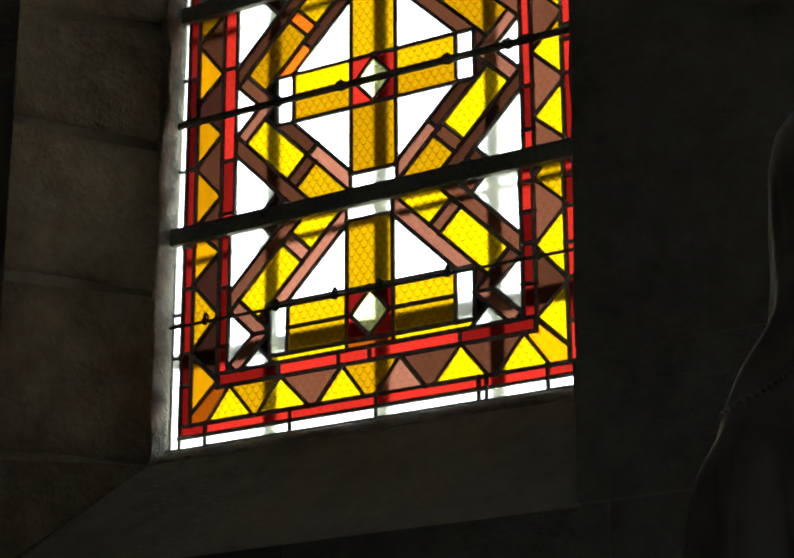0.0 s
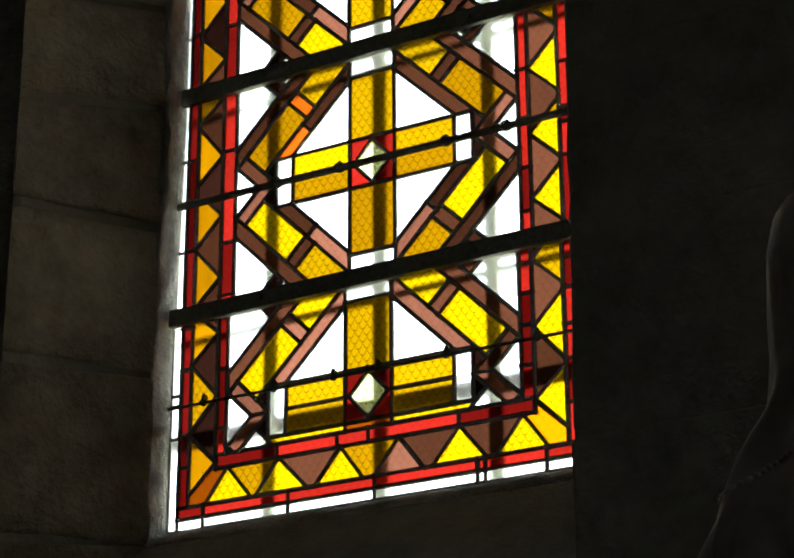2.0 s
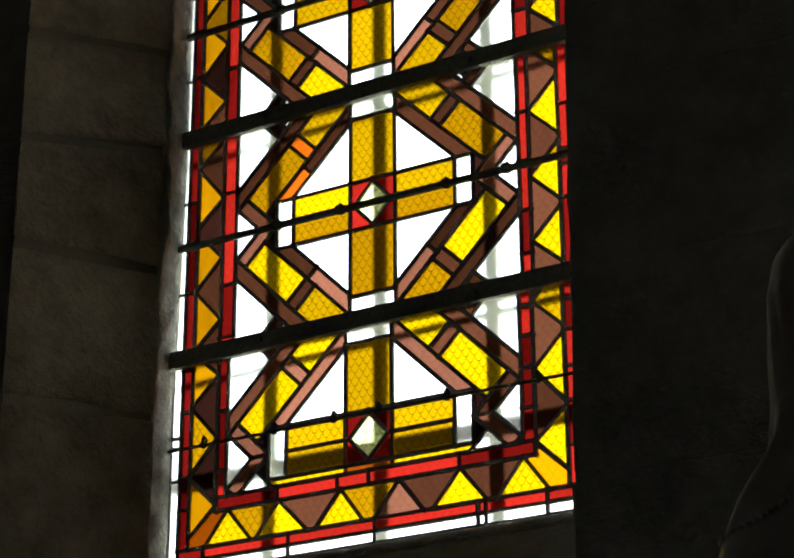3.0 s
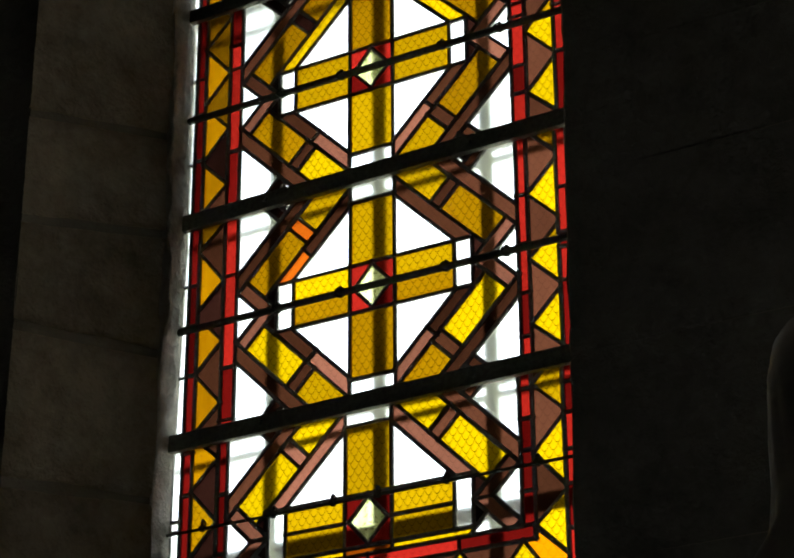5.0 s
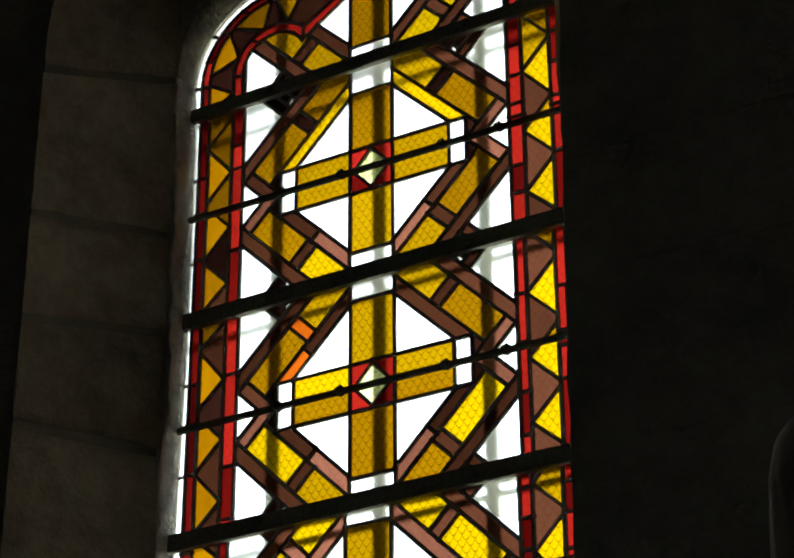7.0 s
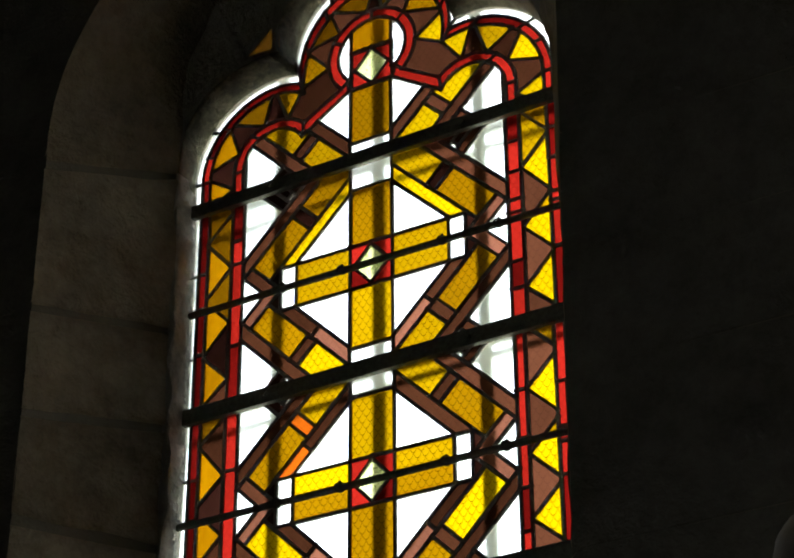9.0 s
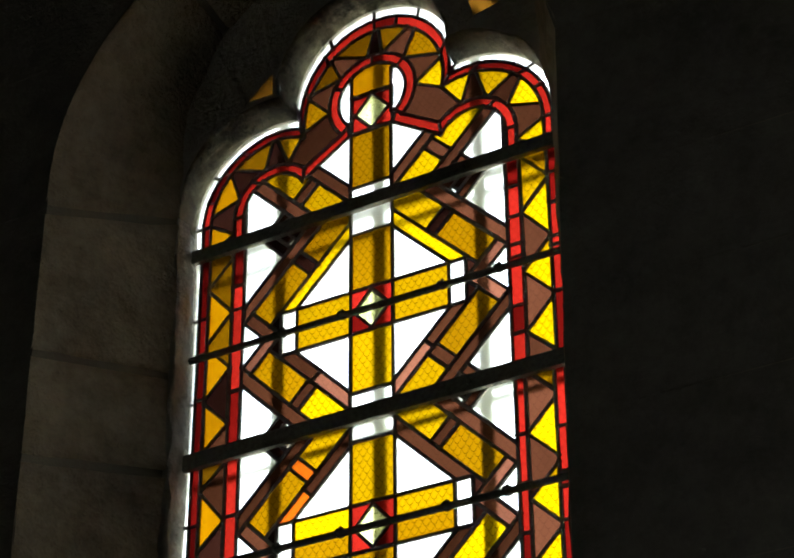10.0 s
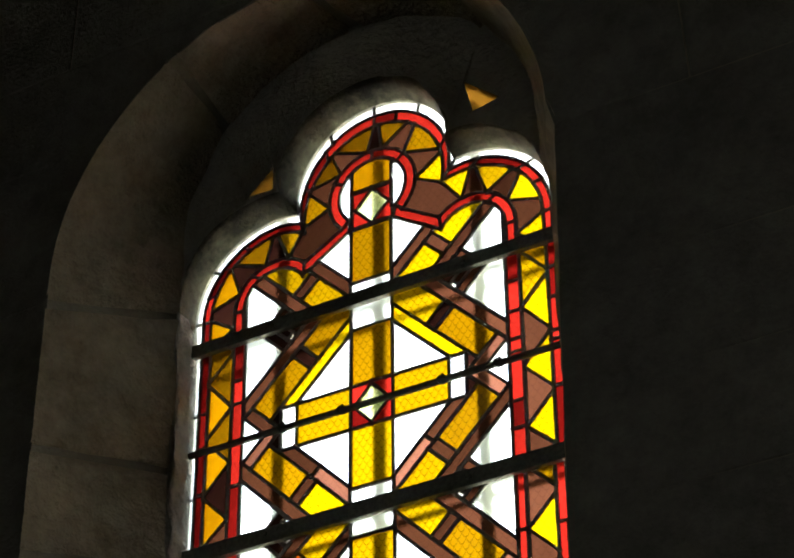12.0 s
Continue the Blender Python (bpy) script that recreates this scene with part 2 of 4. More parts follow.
class Panel:
    """One leaded panel: gathers its pieces, then builds panes and cames."""

    def __init__(self, label, rng):
        self.root = tagged(new("stained_glass_panel"), label, "stained glass", "leaded panels of the window")
        self.rng, self.pieces = rng, []

    def add(self, poly, material):
        if len(poly) < 3:
            return
        if area(poly) < 0:
            poly = poly[::-1]
        if area(poly) > 6e-5:
            self.pieces.append(([tuple(p) for p in poly], material))

    def build(self):
        leads = {}
        nodes = collections.defaultdict(set)
        for poly, material in self.pieces:
            bm = bmesh.new()
            lean = self.rng.uniform(-0.0008, 0.0008)
            front = [bm.verts.new((x, -0.0015 + lean, Z0 + z)) for x, z in poly]
            back = [bm.verts.new((x, 0.0015 + lean, Z0 + z)) for x, z in poly]
            bm.faces.new(front)
            bm.faces.new(back[::-1])
            for i in range(len(poly)):
                j = (i + 1) % len(poly)
                bm.faces.new((front[j], front[i], back[i], back[j]))
            part("pane", bm, material, self.root)
            for p, q in zip(poly, poly[1:] + poly[:1]):
                a, b = (round(p[0], 3), round(p[1], 3)), (round(q[0], 3), round(q[1], 3))
                if a != b:
                    leads[min(a, b), max(a, b)] = (p, q)
                    nodes[a].add(b)
                    nodes[b].add(a)
        bm = bmesh.new()
        for p, q in leads.values():
            p, q = Vector((p[0], 0, Z0 + p[1])), Vector((q[0], 0, Z0 + q[1]))
            along = (q - p).normalized()
            side = Vector((along.z, 0, -along.x))
            half = CAME / 2 * self.rng.uniform(0.85, 1.2)
            deep = 0.0042 + self.rng.uniform(0, 0.0006)
            prof = [(-half, -0.6), (-half * 0.55, -1), (half * 0.55, -1), (half, -0.6), (half, 0.6), (half * 0.55, 1), (-half * 0.55, 1), (-half, 0.6)]
            e0, e1 = p - along * 0.001, q + along * 0.001
            rings = [[bm.verts.new(e + side * a + Vector((0, b * deep, 0))) for a, b in prof] for e in (e0, e1)]
            for k in range(8):
                bm.faces.new((rings[0][k], rings[0][(k + 1) % 8], rings[1][(k + 1) % 8], rings[1][k]))
            bm.faces.new(rings[0][::-1])
            bm.faces.new(rings[1])
        for p, joined in nodes.items():
            r = CAME * 0.5 * (self.rng.uniform(1.15, 1.6) if len(joined) > 2 else 1.0)
            y = 0.005 + self.rng.uniform(0, 0.0008)
            rings = [[bm.verts.new((p[0] + r * f * math.cos(k * math.pi / 4), yy, Z0 + p[1] + r * f * math.sin(k * math.pi / 4))) for k in range(8)]
                     for f, yy in ((0.6, -y), (1.0, -y * 0.75), (1.0, y * 0.75), (0.6, y))]
            for u, v in zip(rings, rings[1:]):
                for k in range(8):
                    bm.faces.new((u[k], u[(k + 1) % 8], v[(k + 1) % 8], v[k]))
            bm.faces.new(rings[0][::-1])
            bm.faces.new(rings[-1])
        part("came", bm, LEAD, self.root, "dark lead cames with soldered joints")


def quadrant_pieces(yellows, split=None, half=HALF):
    """Pieces of the interior in one quadrant, with their glass."""
    y1, y2 = yellows
    return [
        ("tri", region(s=(0, S0), x=(COL, 1), w=(ARM, 1)), CLEAR),
        ("col", region(x=(0, COL), w=(ARM, 0.217)), y1),
        ("colcap", region(x=(0, COL), w=(0.217, half)), CLEAR),
        ("arm", region(x=(COL, 0.207), w=(0, ARM)), y1),
        ("cap", region(x=(0.207, 0.251), w=(0, ARM)), CLEAR),
        ("band", region(s=(S0, S1), x=(COL, 1), w=(ARM, half), d=(-1, D3 if split is None else split)), BROWN),
        ("bandend", region(s=(S0, S1), x=(COL, 1), w=(ARM, half), d=(1 if split is None else split, 1 if split is None else D3)), BROWN),
        ("nub", region(s=(0, S1), x=(0.251, 1), w=(0, ARM), d=(0, D3)), BROWN),
        ("yel1", region(s=(S1, S2), d=(-1, -0.020), w=(0, half), x=(COL, 1)), y2),
        ("sq", region(s=(S1, S2), d=(-0.020, 0.026)), BROWN),
        ("yel2", region(s=(S1, S2), d=(0.026, D3)), y2),
        ("band3", region(s=(S2, S3), w=(0, half), x=(0, IN0)), BROWN),
        ("strip", region(s=(0.2, S2), d=(D3, D4), x=(0, IN0)), BROWN),
        ("wee", region(d=(D4, 1), s=(0, S2), x=(0, IN0)), CLEAR),
        ("side", region(s=(S3, 1), d=(0.028, 1), x=(0, IN0), w=(0, half)), CLEAR),
        ("bit", region(s=(S3, 1), d=(-0.012, 0.028), x=(0, IN0), w=(0, half)), BROWN),
        ("spark", region(s=(S3, S3 + 0.020), d=(-0.045, -0.012), w=(0, half)), CLEAR),
        ("over", region(s=(S3 + 0.020, 1), d=(-0.045, -0.012), w=(0, half)), BROWN),
        ("under", region(s=(S3, 1), d=(-0.2, -0.045), w=(0, half)), BROWN),
    ]


def jewel(panel, v, dx=0.0):
    """The small lozenge at the crossing, with four red corners."""
    rx, rz = 0.048, 0.053
    panel.add([(dx + rx, v), (dx, v + rz), (dx - rx, v), (dx, v - rz)], JEWEL)
    for sx in (1, -1):
        for sz in (1, -1):
            panel.add([(dx + sx * rx, v), (dx + sx * COL, v), (dx + sx * COL, v + sz * ARM), (dx, v + sz * ARM), (dx, v + sz * rz)],
                      panel.rng.choice((RED, RED, DARKRED)))


def strip_column(panel, x0, x1, z0, z1, cuts, kinds):
    """A column of glass strips from z0 to z1, cut at the given heights."""
    edges = [z0] + [c for c in cuts if z0 + 0.01 < c < z1 - 0.01] + [z1]
    for k, (a, b) in enumerate(zip(edges, edges[1:])):
        panel.add([(x0, a), (x1, a), (x1, b), (x0, b)], kinds[k % len(kinds)])


def zigzag(panel, xo, xi, z0, z1, rows, grounds, corner=False):
    """Teeth (lower end, point, upper end, glass) on the outer side, the ground between them, all within z0 to z1."""
    def within(poly, glass):
        poly = poly if area(poly) > 0 else poly[::-1]
        panel.add(clip(clip(poly, 0, -1, -z0), 0, 1, z1), glass)
    prev_o, prev_i = z0 - 0.2, z0 - 0.2
    for k, (lo, point, hi, glass) in enumerate(rows):
        if k or not corner:
            within([(xi, prev_i), (xi, point), (xo, lo), (xo, prev_o)], grounds[k % len(grounds)])
        within([(xo, lo), (xo, hi), (xi, point)], glass)
        prev_o, prev_i = hi, point
    if prev_o < z1:
        within([(xi, prev_i), (xi, z1 + 0.2), (xo, z1 + 0.2), (xo, prev_o)], grounds[len(rows) % len(grounds)])
    else:
        within([(xi, prev_i), (xi, z1 + 0.001), (xo, prev_o)], grounds[len(rows) % len(grounds)])


def borders(panel, low, mid, top, west, east, dx=0.0, shift=0.0):
    """Both borders of a panel: each side a dict with its teeth below and above the middle seam, and the cuts of its strips."""
    for side, b in ((-1, west), (1, east)):
        move = shift if side > 0 else 0.0
        xi, xo = side * BO0 + move, side * OU0 + move
        for z0, z1, rows, grounds in ((low, mid, b["lower"], b["lower_ground"]), (mid, top, b["upper"], b["upper_ground"])):
            zigzag(panel, xo, xi, z0, z1, rows, grounds)
        strip_column(panel, side * IN0 + dx, xi, low, top, b["inner"], b["inner_glass"])
        strip_column(panel, xo, side * OU1 + move, low, top, b["outer"], b["outer_glass"])
        strip_column(panel, side * OU1 + move, side * WH1, low, top, b["white"], (CLEAR,))


def regular_panel(label, low, top, mid, dx, seed, odd, west, east, shift):
    panel = Panel(label, random.Random(seed))
    for sx in (1, -1):
        for sz in (1, -1):
            for name, poly, glass in quadrant_pieces((YELLOW, MUSTARD), odd.get(("split", sx, sz)), top - mid if sz > 0 else mid - low):
                if name in ("bit", "over", "under", "nub"):
                    glass = UMBER if sx < 0 or name == "nub" else BROWN
                elif name == "strip":
                    glass = PINK if sx > 0 or sz < 0 else RUSSET
                elif name == "band3":
                    glass = RUSSET if sx > 0 and sz > 0 else BROWN
                glass = odd.get((name, sx, sz), glass)
                if name in ("col", "colcap") and sx < 0:
                    continue
                moved = [(sx * x, mid + sz * w) for x, w in poly]
                if name in ("col", "colcap"):
                    moved = [(-COL, moved[0][1]), (COL, moved[0][1]), (COL, moved[2][1]), (-COL, moved[2][1])]
                panel.add([(x + dx, z) for x, z in moved], glass)
    jewel(panel, mid, dx)
    borders(panel, low, mid, top, west, east, dx, shift)
    panel.build()
    return panel


PANEL_LABEL = "leaded stained glass panel in yellow, brown and red with clear lozenges"
B1, B2, B3 = 0.469, 1.024, 1.602        # heights of the saddle bars

regular_panel(
    PANEL_LABEL, B1, B2, 0.7485, 0.0045, 11,
    {("yel2", 1, -1): GOLD, ("yel2", -1, -1): GOLD, ("yel1", 1, 1): YELLOW, ("yel1", -1, 1): YELLOW, ("yel1", -1, -1): YELLOW,
     ("bandend", -1, 1): ORANGE, ("sq", -1, 1): ORANGE, ("band", 1, -1): PINK, ("band", -1, -1): PINK,
     ("arm", -1, -1): MUSTARD, ("arm", 1, -1): MUSTARD, ("arm", -1, 1): GOLD, ("col", 1, -1): MUSTARD,
     ("split", -1, 1): 0.05, ("split", 1, -1): 0.004, ("split", -1, -1): 0.020},
    {"lower": ((0.484, 0.550, 0.629, AMBER), (0.633, 0.703, 0.775, AMBER)), "lower_ground": (BROWN, BROWN, UMBER),
     "upper": ((0.790, 0.854, 0.941, AMBER), (0.945, 1.008, 1.080, OLDGOLD)), "upper_ground": (UMBER, BROWN, BROWN),
     "inner": (0.504, 0.632, 0.7485, 0.863), "inner_glass": (RED, DARKRED, RED, RED, RED),
     "outer": (0.632, 0.757, 0.860), "outer_glass": (DARKRED, DEEPRED, DEEPRED), "white": (0.631, 0.757, 0.861)},
    {"lower": ((0.505, 0.567, 0.637, GOLD), (0.648, 0.717, 0.788, GOLD)), "lower_ground": (RUSSET, RUSSET, BROWN),
     "upper": ((0.648, 0.717, 0.788, YELLOW), (0.804, 0.873, 0.944, GOLD), (0.961, 1.030, 1.100, MUSTARD)), "upper_ground": (BROWN, RUSSET, RUSSET, BROWN),
     "inner": (0.542, 0.642, 0.757, 0.875), "inner_glass": (RED, DARKRED, RED, RED, RED),
     "outer": (0.651, 0.728, 0.763, 0.871), "outer_glass": (DARKRED, RED, DARKRED, RED, RED), "white": (0.651, 0.871)}, -0.003)
regular_panel(
    PANEL_LABEL, B2, B3, 1.3085, 0.002, 23,
    {("band", 1, 1): GOLD, ("band", -1, 1): GOLD, ("split", 1, -1): 0.010, ("split", -1, -1): 0.010, ("band", 1, -1): PINK, ("band", -1, -1): PINK,
     ("yel1", 1, -1): YELLOW, ("yel1", -1, -1): GOLD, ("yel1", 1, 1): YELLOW, ("sq", -1, 1): UMBER, ("sq", 1, 1): UMBER,
     ("col", 1, 1): MUSTARD, ("arm", 1, -1): YELLOW, ("band3", -1, 1): RUSSET},
    {"lower": ((1.045, 1.108, 1.179, AMBER), (1.187, 1.261, 1.335, AMBER)), "lower_ground": (BROWN, UMBER, OLDGOLD),
     "upper": ((1.342, 1.416, 1.496, AMBER), (1.503, 1.575, 1.660, OLDGOLD)), "upper_ground": (OLDGOLD, OLDGOLD, OLDGOLD),
     "inner": (1.192, 1.3085, 1.420, 1.487), "inner_glass": (DARKRED, RED, RED, RED, DARKRED),
     "outer": (1.193, 1.320, 1.420), "outer_glass": (DEEPRED, DEEPRED, DARKRED), "white": (1.185, 1.316, 1.417)},
    {"lower": ((1.060, 1.124, 1.199, GOLD), (1.209, 1.281, 1.356, GOLD)), "lower_ground": (RUSSET, RUSSET, BROWN),
     "upper": ((1.209, 1.281, 1.358, YELLOW), (1.363, 1.442, 1.517, GOLD), (1.524, 1.600, 1.670, MUSTARD)), "upper_ground": (BROWN, RUSSET, YELLOW, YELLOW),
     "inner": (1.128, 1.199, 1.328, 1.362, 1.438, 1.521), "inner_glass": (RED, DARKRED, RED, RED, RED, RED, DARKRED),
     "outer": (1.208, 1.330, 1.353, 1.445, 1.528), "outer_glass": (DARKRED, RED, RED, RED, DARKRED, DARKRED), "white": (1.208, 1.445)}, 0.006)


def foot_panel():
    """The lowest panel: half a cross over the bottom border."""
    panel = Panel("lowest leaded stained glass panel with a bright yellow and red border", random.Random(5))
    mid, floor, dx, shift = 0.206, 0.130, -0.006, -0.009
    for sx in (1, -1):
        for sz in (1, -1):
            for name, poly, glass in quadrant_pieces((YELLOW, GOLD), None, B1 - mid):
                if name in ("cap", "wee"):
                    continue
                if sz < 0 and name in ("tri", "col", "colcap", "yel1", "sq", "side", "bit", "spark", "over", "under", "band", "bandend"):
                    continue
                if name == "band":
                    glass = PINK
                elif name in ("strip", "sq"):
                    glass = PINK if sz < 0 or sx < 0 else RUSSET
                elif name in ("nub", "under", "over"):
                    glass = UMBER
                elif glass is BROWN:
                    glass = RUSSET
                elif name == "yel2" and sz < 0:
                    glass = CLEAR
                moved = clip([(sx * x, mid + sz * w) for x, w in poly], 0, -1, -floor)
                if name in ("col", "colcap"):
                    if sx < 0:
                        continue
                    moved = [(-COL, moved[0][1]), (COL, moved[0][1]), (COL, moved[2][1]), (-COL, moved[2][1])]
                panel.add([(x + dx, z) for x, z in moved], glass)
        # whole clear blocks at the ends of the arms, and whole clear points beyond them
        panel.add([(dx + sx * 0.207, mid - ARM), (dx + sx * 0.251, mid - ARM), (dx + sx * 0.251, mid + ARM), (dx + sx * 0.207, mid + ARM)], CLEAR)
        e = (D4 + S2) / 2
        panel.add([(dx + sx * x, mid + w) for x, w in ((D4, 0.0), (e, e - D4), (IN0, S2 - IN0), (IN0, IN0 - S2), (e, D4 - e))], CLEAR)
        panel.add([(dx + sx * COL, floor), (dx + sx * 0.251, floor), (dx + sx * 0.251, mid - ARM), (dx + sx * COL, mid - ARM)], GOLD)
        panel.add([(dx + sx * x, mid - w) for x, w in region(s=(0, S1), x=(0.251, 1), w=(ARM, mid - floor))], UMBER)
    panel.add([(dx - COL, floor), (dx + COL, floor), (dx + COL, mid - ARM), (dx - COL, mid - ARM)], TAWNY)
    jewel(panel, mid, dx)
    # bottom border, mitred at the corners
    red0, red1, zig0, out0, wh0 = 0.099, floor, 0.022, -0.004, -0.031
    west, east = -OU0, OU0 + shift
    cells = (-IN1, -0.235, -0.084, -0.007, 0.209, IN1 + shift)
    for (a, b), glass in zip(zip(cells, cells[1:]), (DARKRED, RED, RED, RED, DARKRED)):
        panel.add([(a, red0), (b, red0), (b, red1), (a, red1)], glass)
    teeth = ((-0.420, -0.362, -0.299, GOLD), (-0.288, -0.230, -0.157, GOLD), (-0.138, -0.075, -0.019, GOLD),
             (0.008, 0.067, 0.126, PINK), (0.146, 0.211, 0.272, GOLD), (0.294, 0.356, 0.412, GOLD))
    for (a, m, b, glass), (c, m2, _, _), ground in zip(teeth, teeth[1:], (MUSTARD, RUSSET, MUSTARD, RUSSET, RUSSET)):
        panel.add([(b, zig0), (c, zig0), (m2, red0), (m, red0)], ground)
    for a, m, b, glass in teeth:
        panel.add([(a, zig0), (b, zig0), (m, red0)], glass)
    panel.add([(west, zig0), (teeth[0][0], zig0), (teeth[0][1], red0), (-IN1, red0), (-BO0, 0.112), (west, 0.046)], TAWNY)
    panel.add([(teeth[-1][2], zig0), (east, zig0), (east, 0.056), (BO0 + shift, 0.122), (IN1 + shift, red0), (teeth[-1][1], red0)], HONEY)
    cells = (-OU1, -0.424, -0.205, 0.008, 0.250, 0.268, 0.406, OU1 + shift)
    for a, b in zip(cells, cells[1:]):
        panel.add([(a, out0), (b, out0), (b, zig0), (a, zig0)], DARKRED if a < -0.45 else RED)
        panel.add([(a, wh0), (b, wh0), (b, out0), (a, out0)], CLEAR)
    strip_column(panel, -IN0 + dx, -BO0, floor, B1, (0.190, 0.328), (RED, DEEPRED, DARKRED))
    strip_column(panel, IN0 + dx, BO0 + shift, floor, B1, (0.202, 0.290, 0.359, 0.424), (DARKRED, DARKRED, DEEPRED, RED, RED))
    zigzag(panel, west, -BO0, 0.050, B1, ((0.046, 0.114, 0.184, AMBER), (0.190, 0.268, 0.347, MUSTARD), (0.351, 0.417, 0.478, AMBER)), (UMBER, UMBER, UMBER, BROWN), True)
    zigzag(panel, east, BO0 + shift, 0.058, B1, ((0.056, 0.126, 0.190, GOLD), (0.200, 0.281, 0.354, GOLD), (0.365, 0.432, 0.500, YELLOW)), (BROWN, BROWN, RUSSET, RUSSET), True)
    strip_column(panel, west, -OU1, zig0, B1, (0.114, 0.190, 0.342, 0.442), (DEEPRED, DEEPRED, DARKRED, DARKRED, DEEPRED))
    strip_column(panel, east, OU1 + shift, zig0, B1, (0.108, 0.201, 0.275, 0.354, 0.421), (RED, DARKRED, RED, RED, DARKRED, RED))
    strip_column(panel, -OU1, -WH1, wh0, B1, (0.182, 0.260, 0.284), (CLEAR,))
    strip_column(panel, OU1 + shift, WH1, wh0, B1, (0.201, 0.354), (CLEAR,))
    panel.build()


foot_panel()

# ---- the trefoil head ----
LOBE_X, LOBE_Z, LOBE_R = 0.268, 1.690, 0.250        # side lobes
TOP_X, TOP_Z, TOP_R = 0.012, 1.966, 0.230           # middle lobe


CUSP_W, CUSP_E = (-0.216, 1.934), (0.242, 1.936)    # where the lobes meet


def trefoil(inset, n=28):
    """Points over the head from the left springing to the right one, drawn in by inset."""
    rl, rt, tz = LOBE_R - inset, TOP_R - 0.9 * inset, TOP_Z - 0.45 * inset
    west = (CUSP_W[0] + 0.43 * inset, CUSP_W[1] - 1.35 * inset)
    east = (CUSP_E[0] - 0.86 * inset, CUSP_E[1] - 1.16 * inset)

    def sweep(c, r, a0, a1, ends, count):
        """An arc whose radius runs out to the given points at its ends."""
        out = []
        for k in range(count + 1):
            f, rad = k / count, r
            for near, p in ((1 - f, ends[0]), (f, ends[1])):
                if p:
                    rad += (math.dist(c, p) - r) * max(0.0, (near - 0.68) / 0.32) ** 2
            a = a0 + (a1 - a0) * f
            out.append((c[0] + rad * math.cos(a), c[1] + rad * math.sin(a)))
        return out
    top, left, right = (TOP_X, tz), (-LOBE_X, LOBE_Z), (LOBE_X, LOBE_Z)
    turn = lambda c, p: math.atan2(p[1] - c[1], p[0] - c[0])
    out = sweep(left, rl, math.pi, turn(left, west), (None, west), n)[:-1]
    out += sweep(top, rt, turn(top, west) % (2 * math.pi), turn(top, east), (west, east), 2 * n)[:-1]
    return out + sweep(right, rl, turn(right, east), 0.0, (east, None), n)


def ring_cells(panel, a, b, cuts, kinds):
    """Cells between two like-numbered runs of points, cut at the given indices."""
    for i, (p, q) in enumerate(zip(cuts, cuts[1:])):
        panel.add(a[p:q + 1] + b[p:q + 1][::-1], kinds[i % len(kinds)])


def arc(cx, cz, rad, a0, a1, k=20):
    return [(cx + rad * math.cos(radians(a0 + (a1 - a0) * i / k)), cz + rad * math.sin(radians(a0 + (a1 - a0) * i / k))) for i in range(k + 1)]


def nearest(chain, p):
    return min(range(len(chain)), key=lambda i: math.dist(chain[i], p))


def joined(a, b, x):
    """One polygon from two counter-clockwise ones that share an edge on the upright at x."""
    if not a or not b:
        return a or b
    out = []
    for poly in (a, b):
        on = [abs(p[0] - x) < 2e-4 for p in poly]
        k = len(poly)
        first = next((i for i in range(k) if on[i] and on[i - 1]), None)
        if first is None:
            return None
        out += [poly[(first + i) % k] for i in range(k - 1)]
    return out


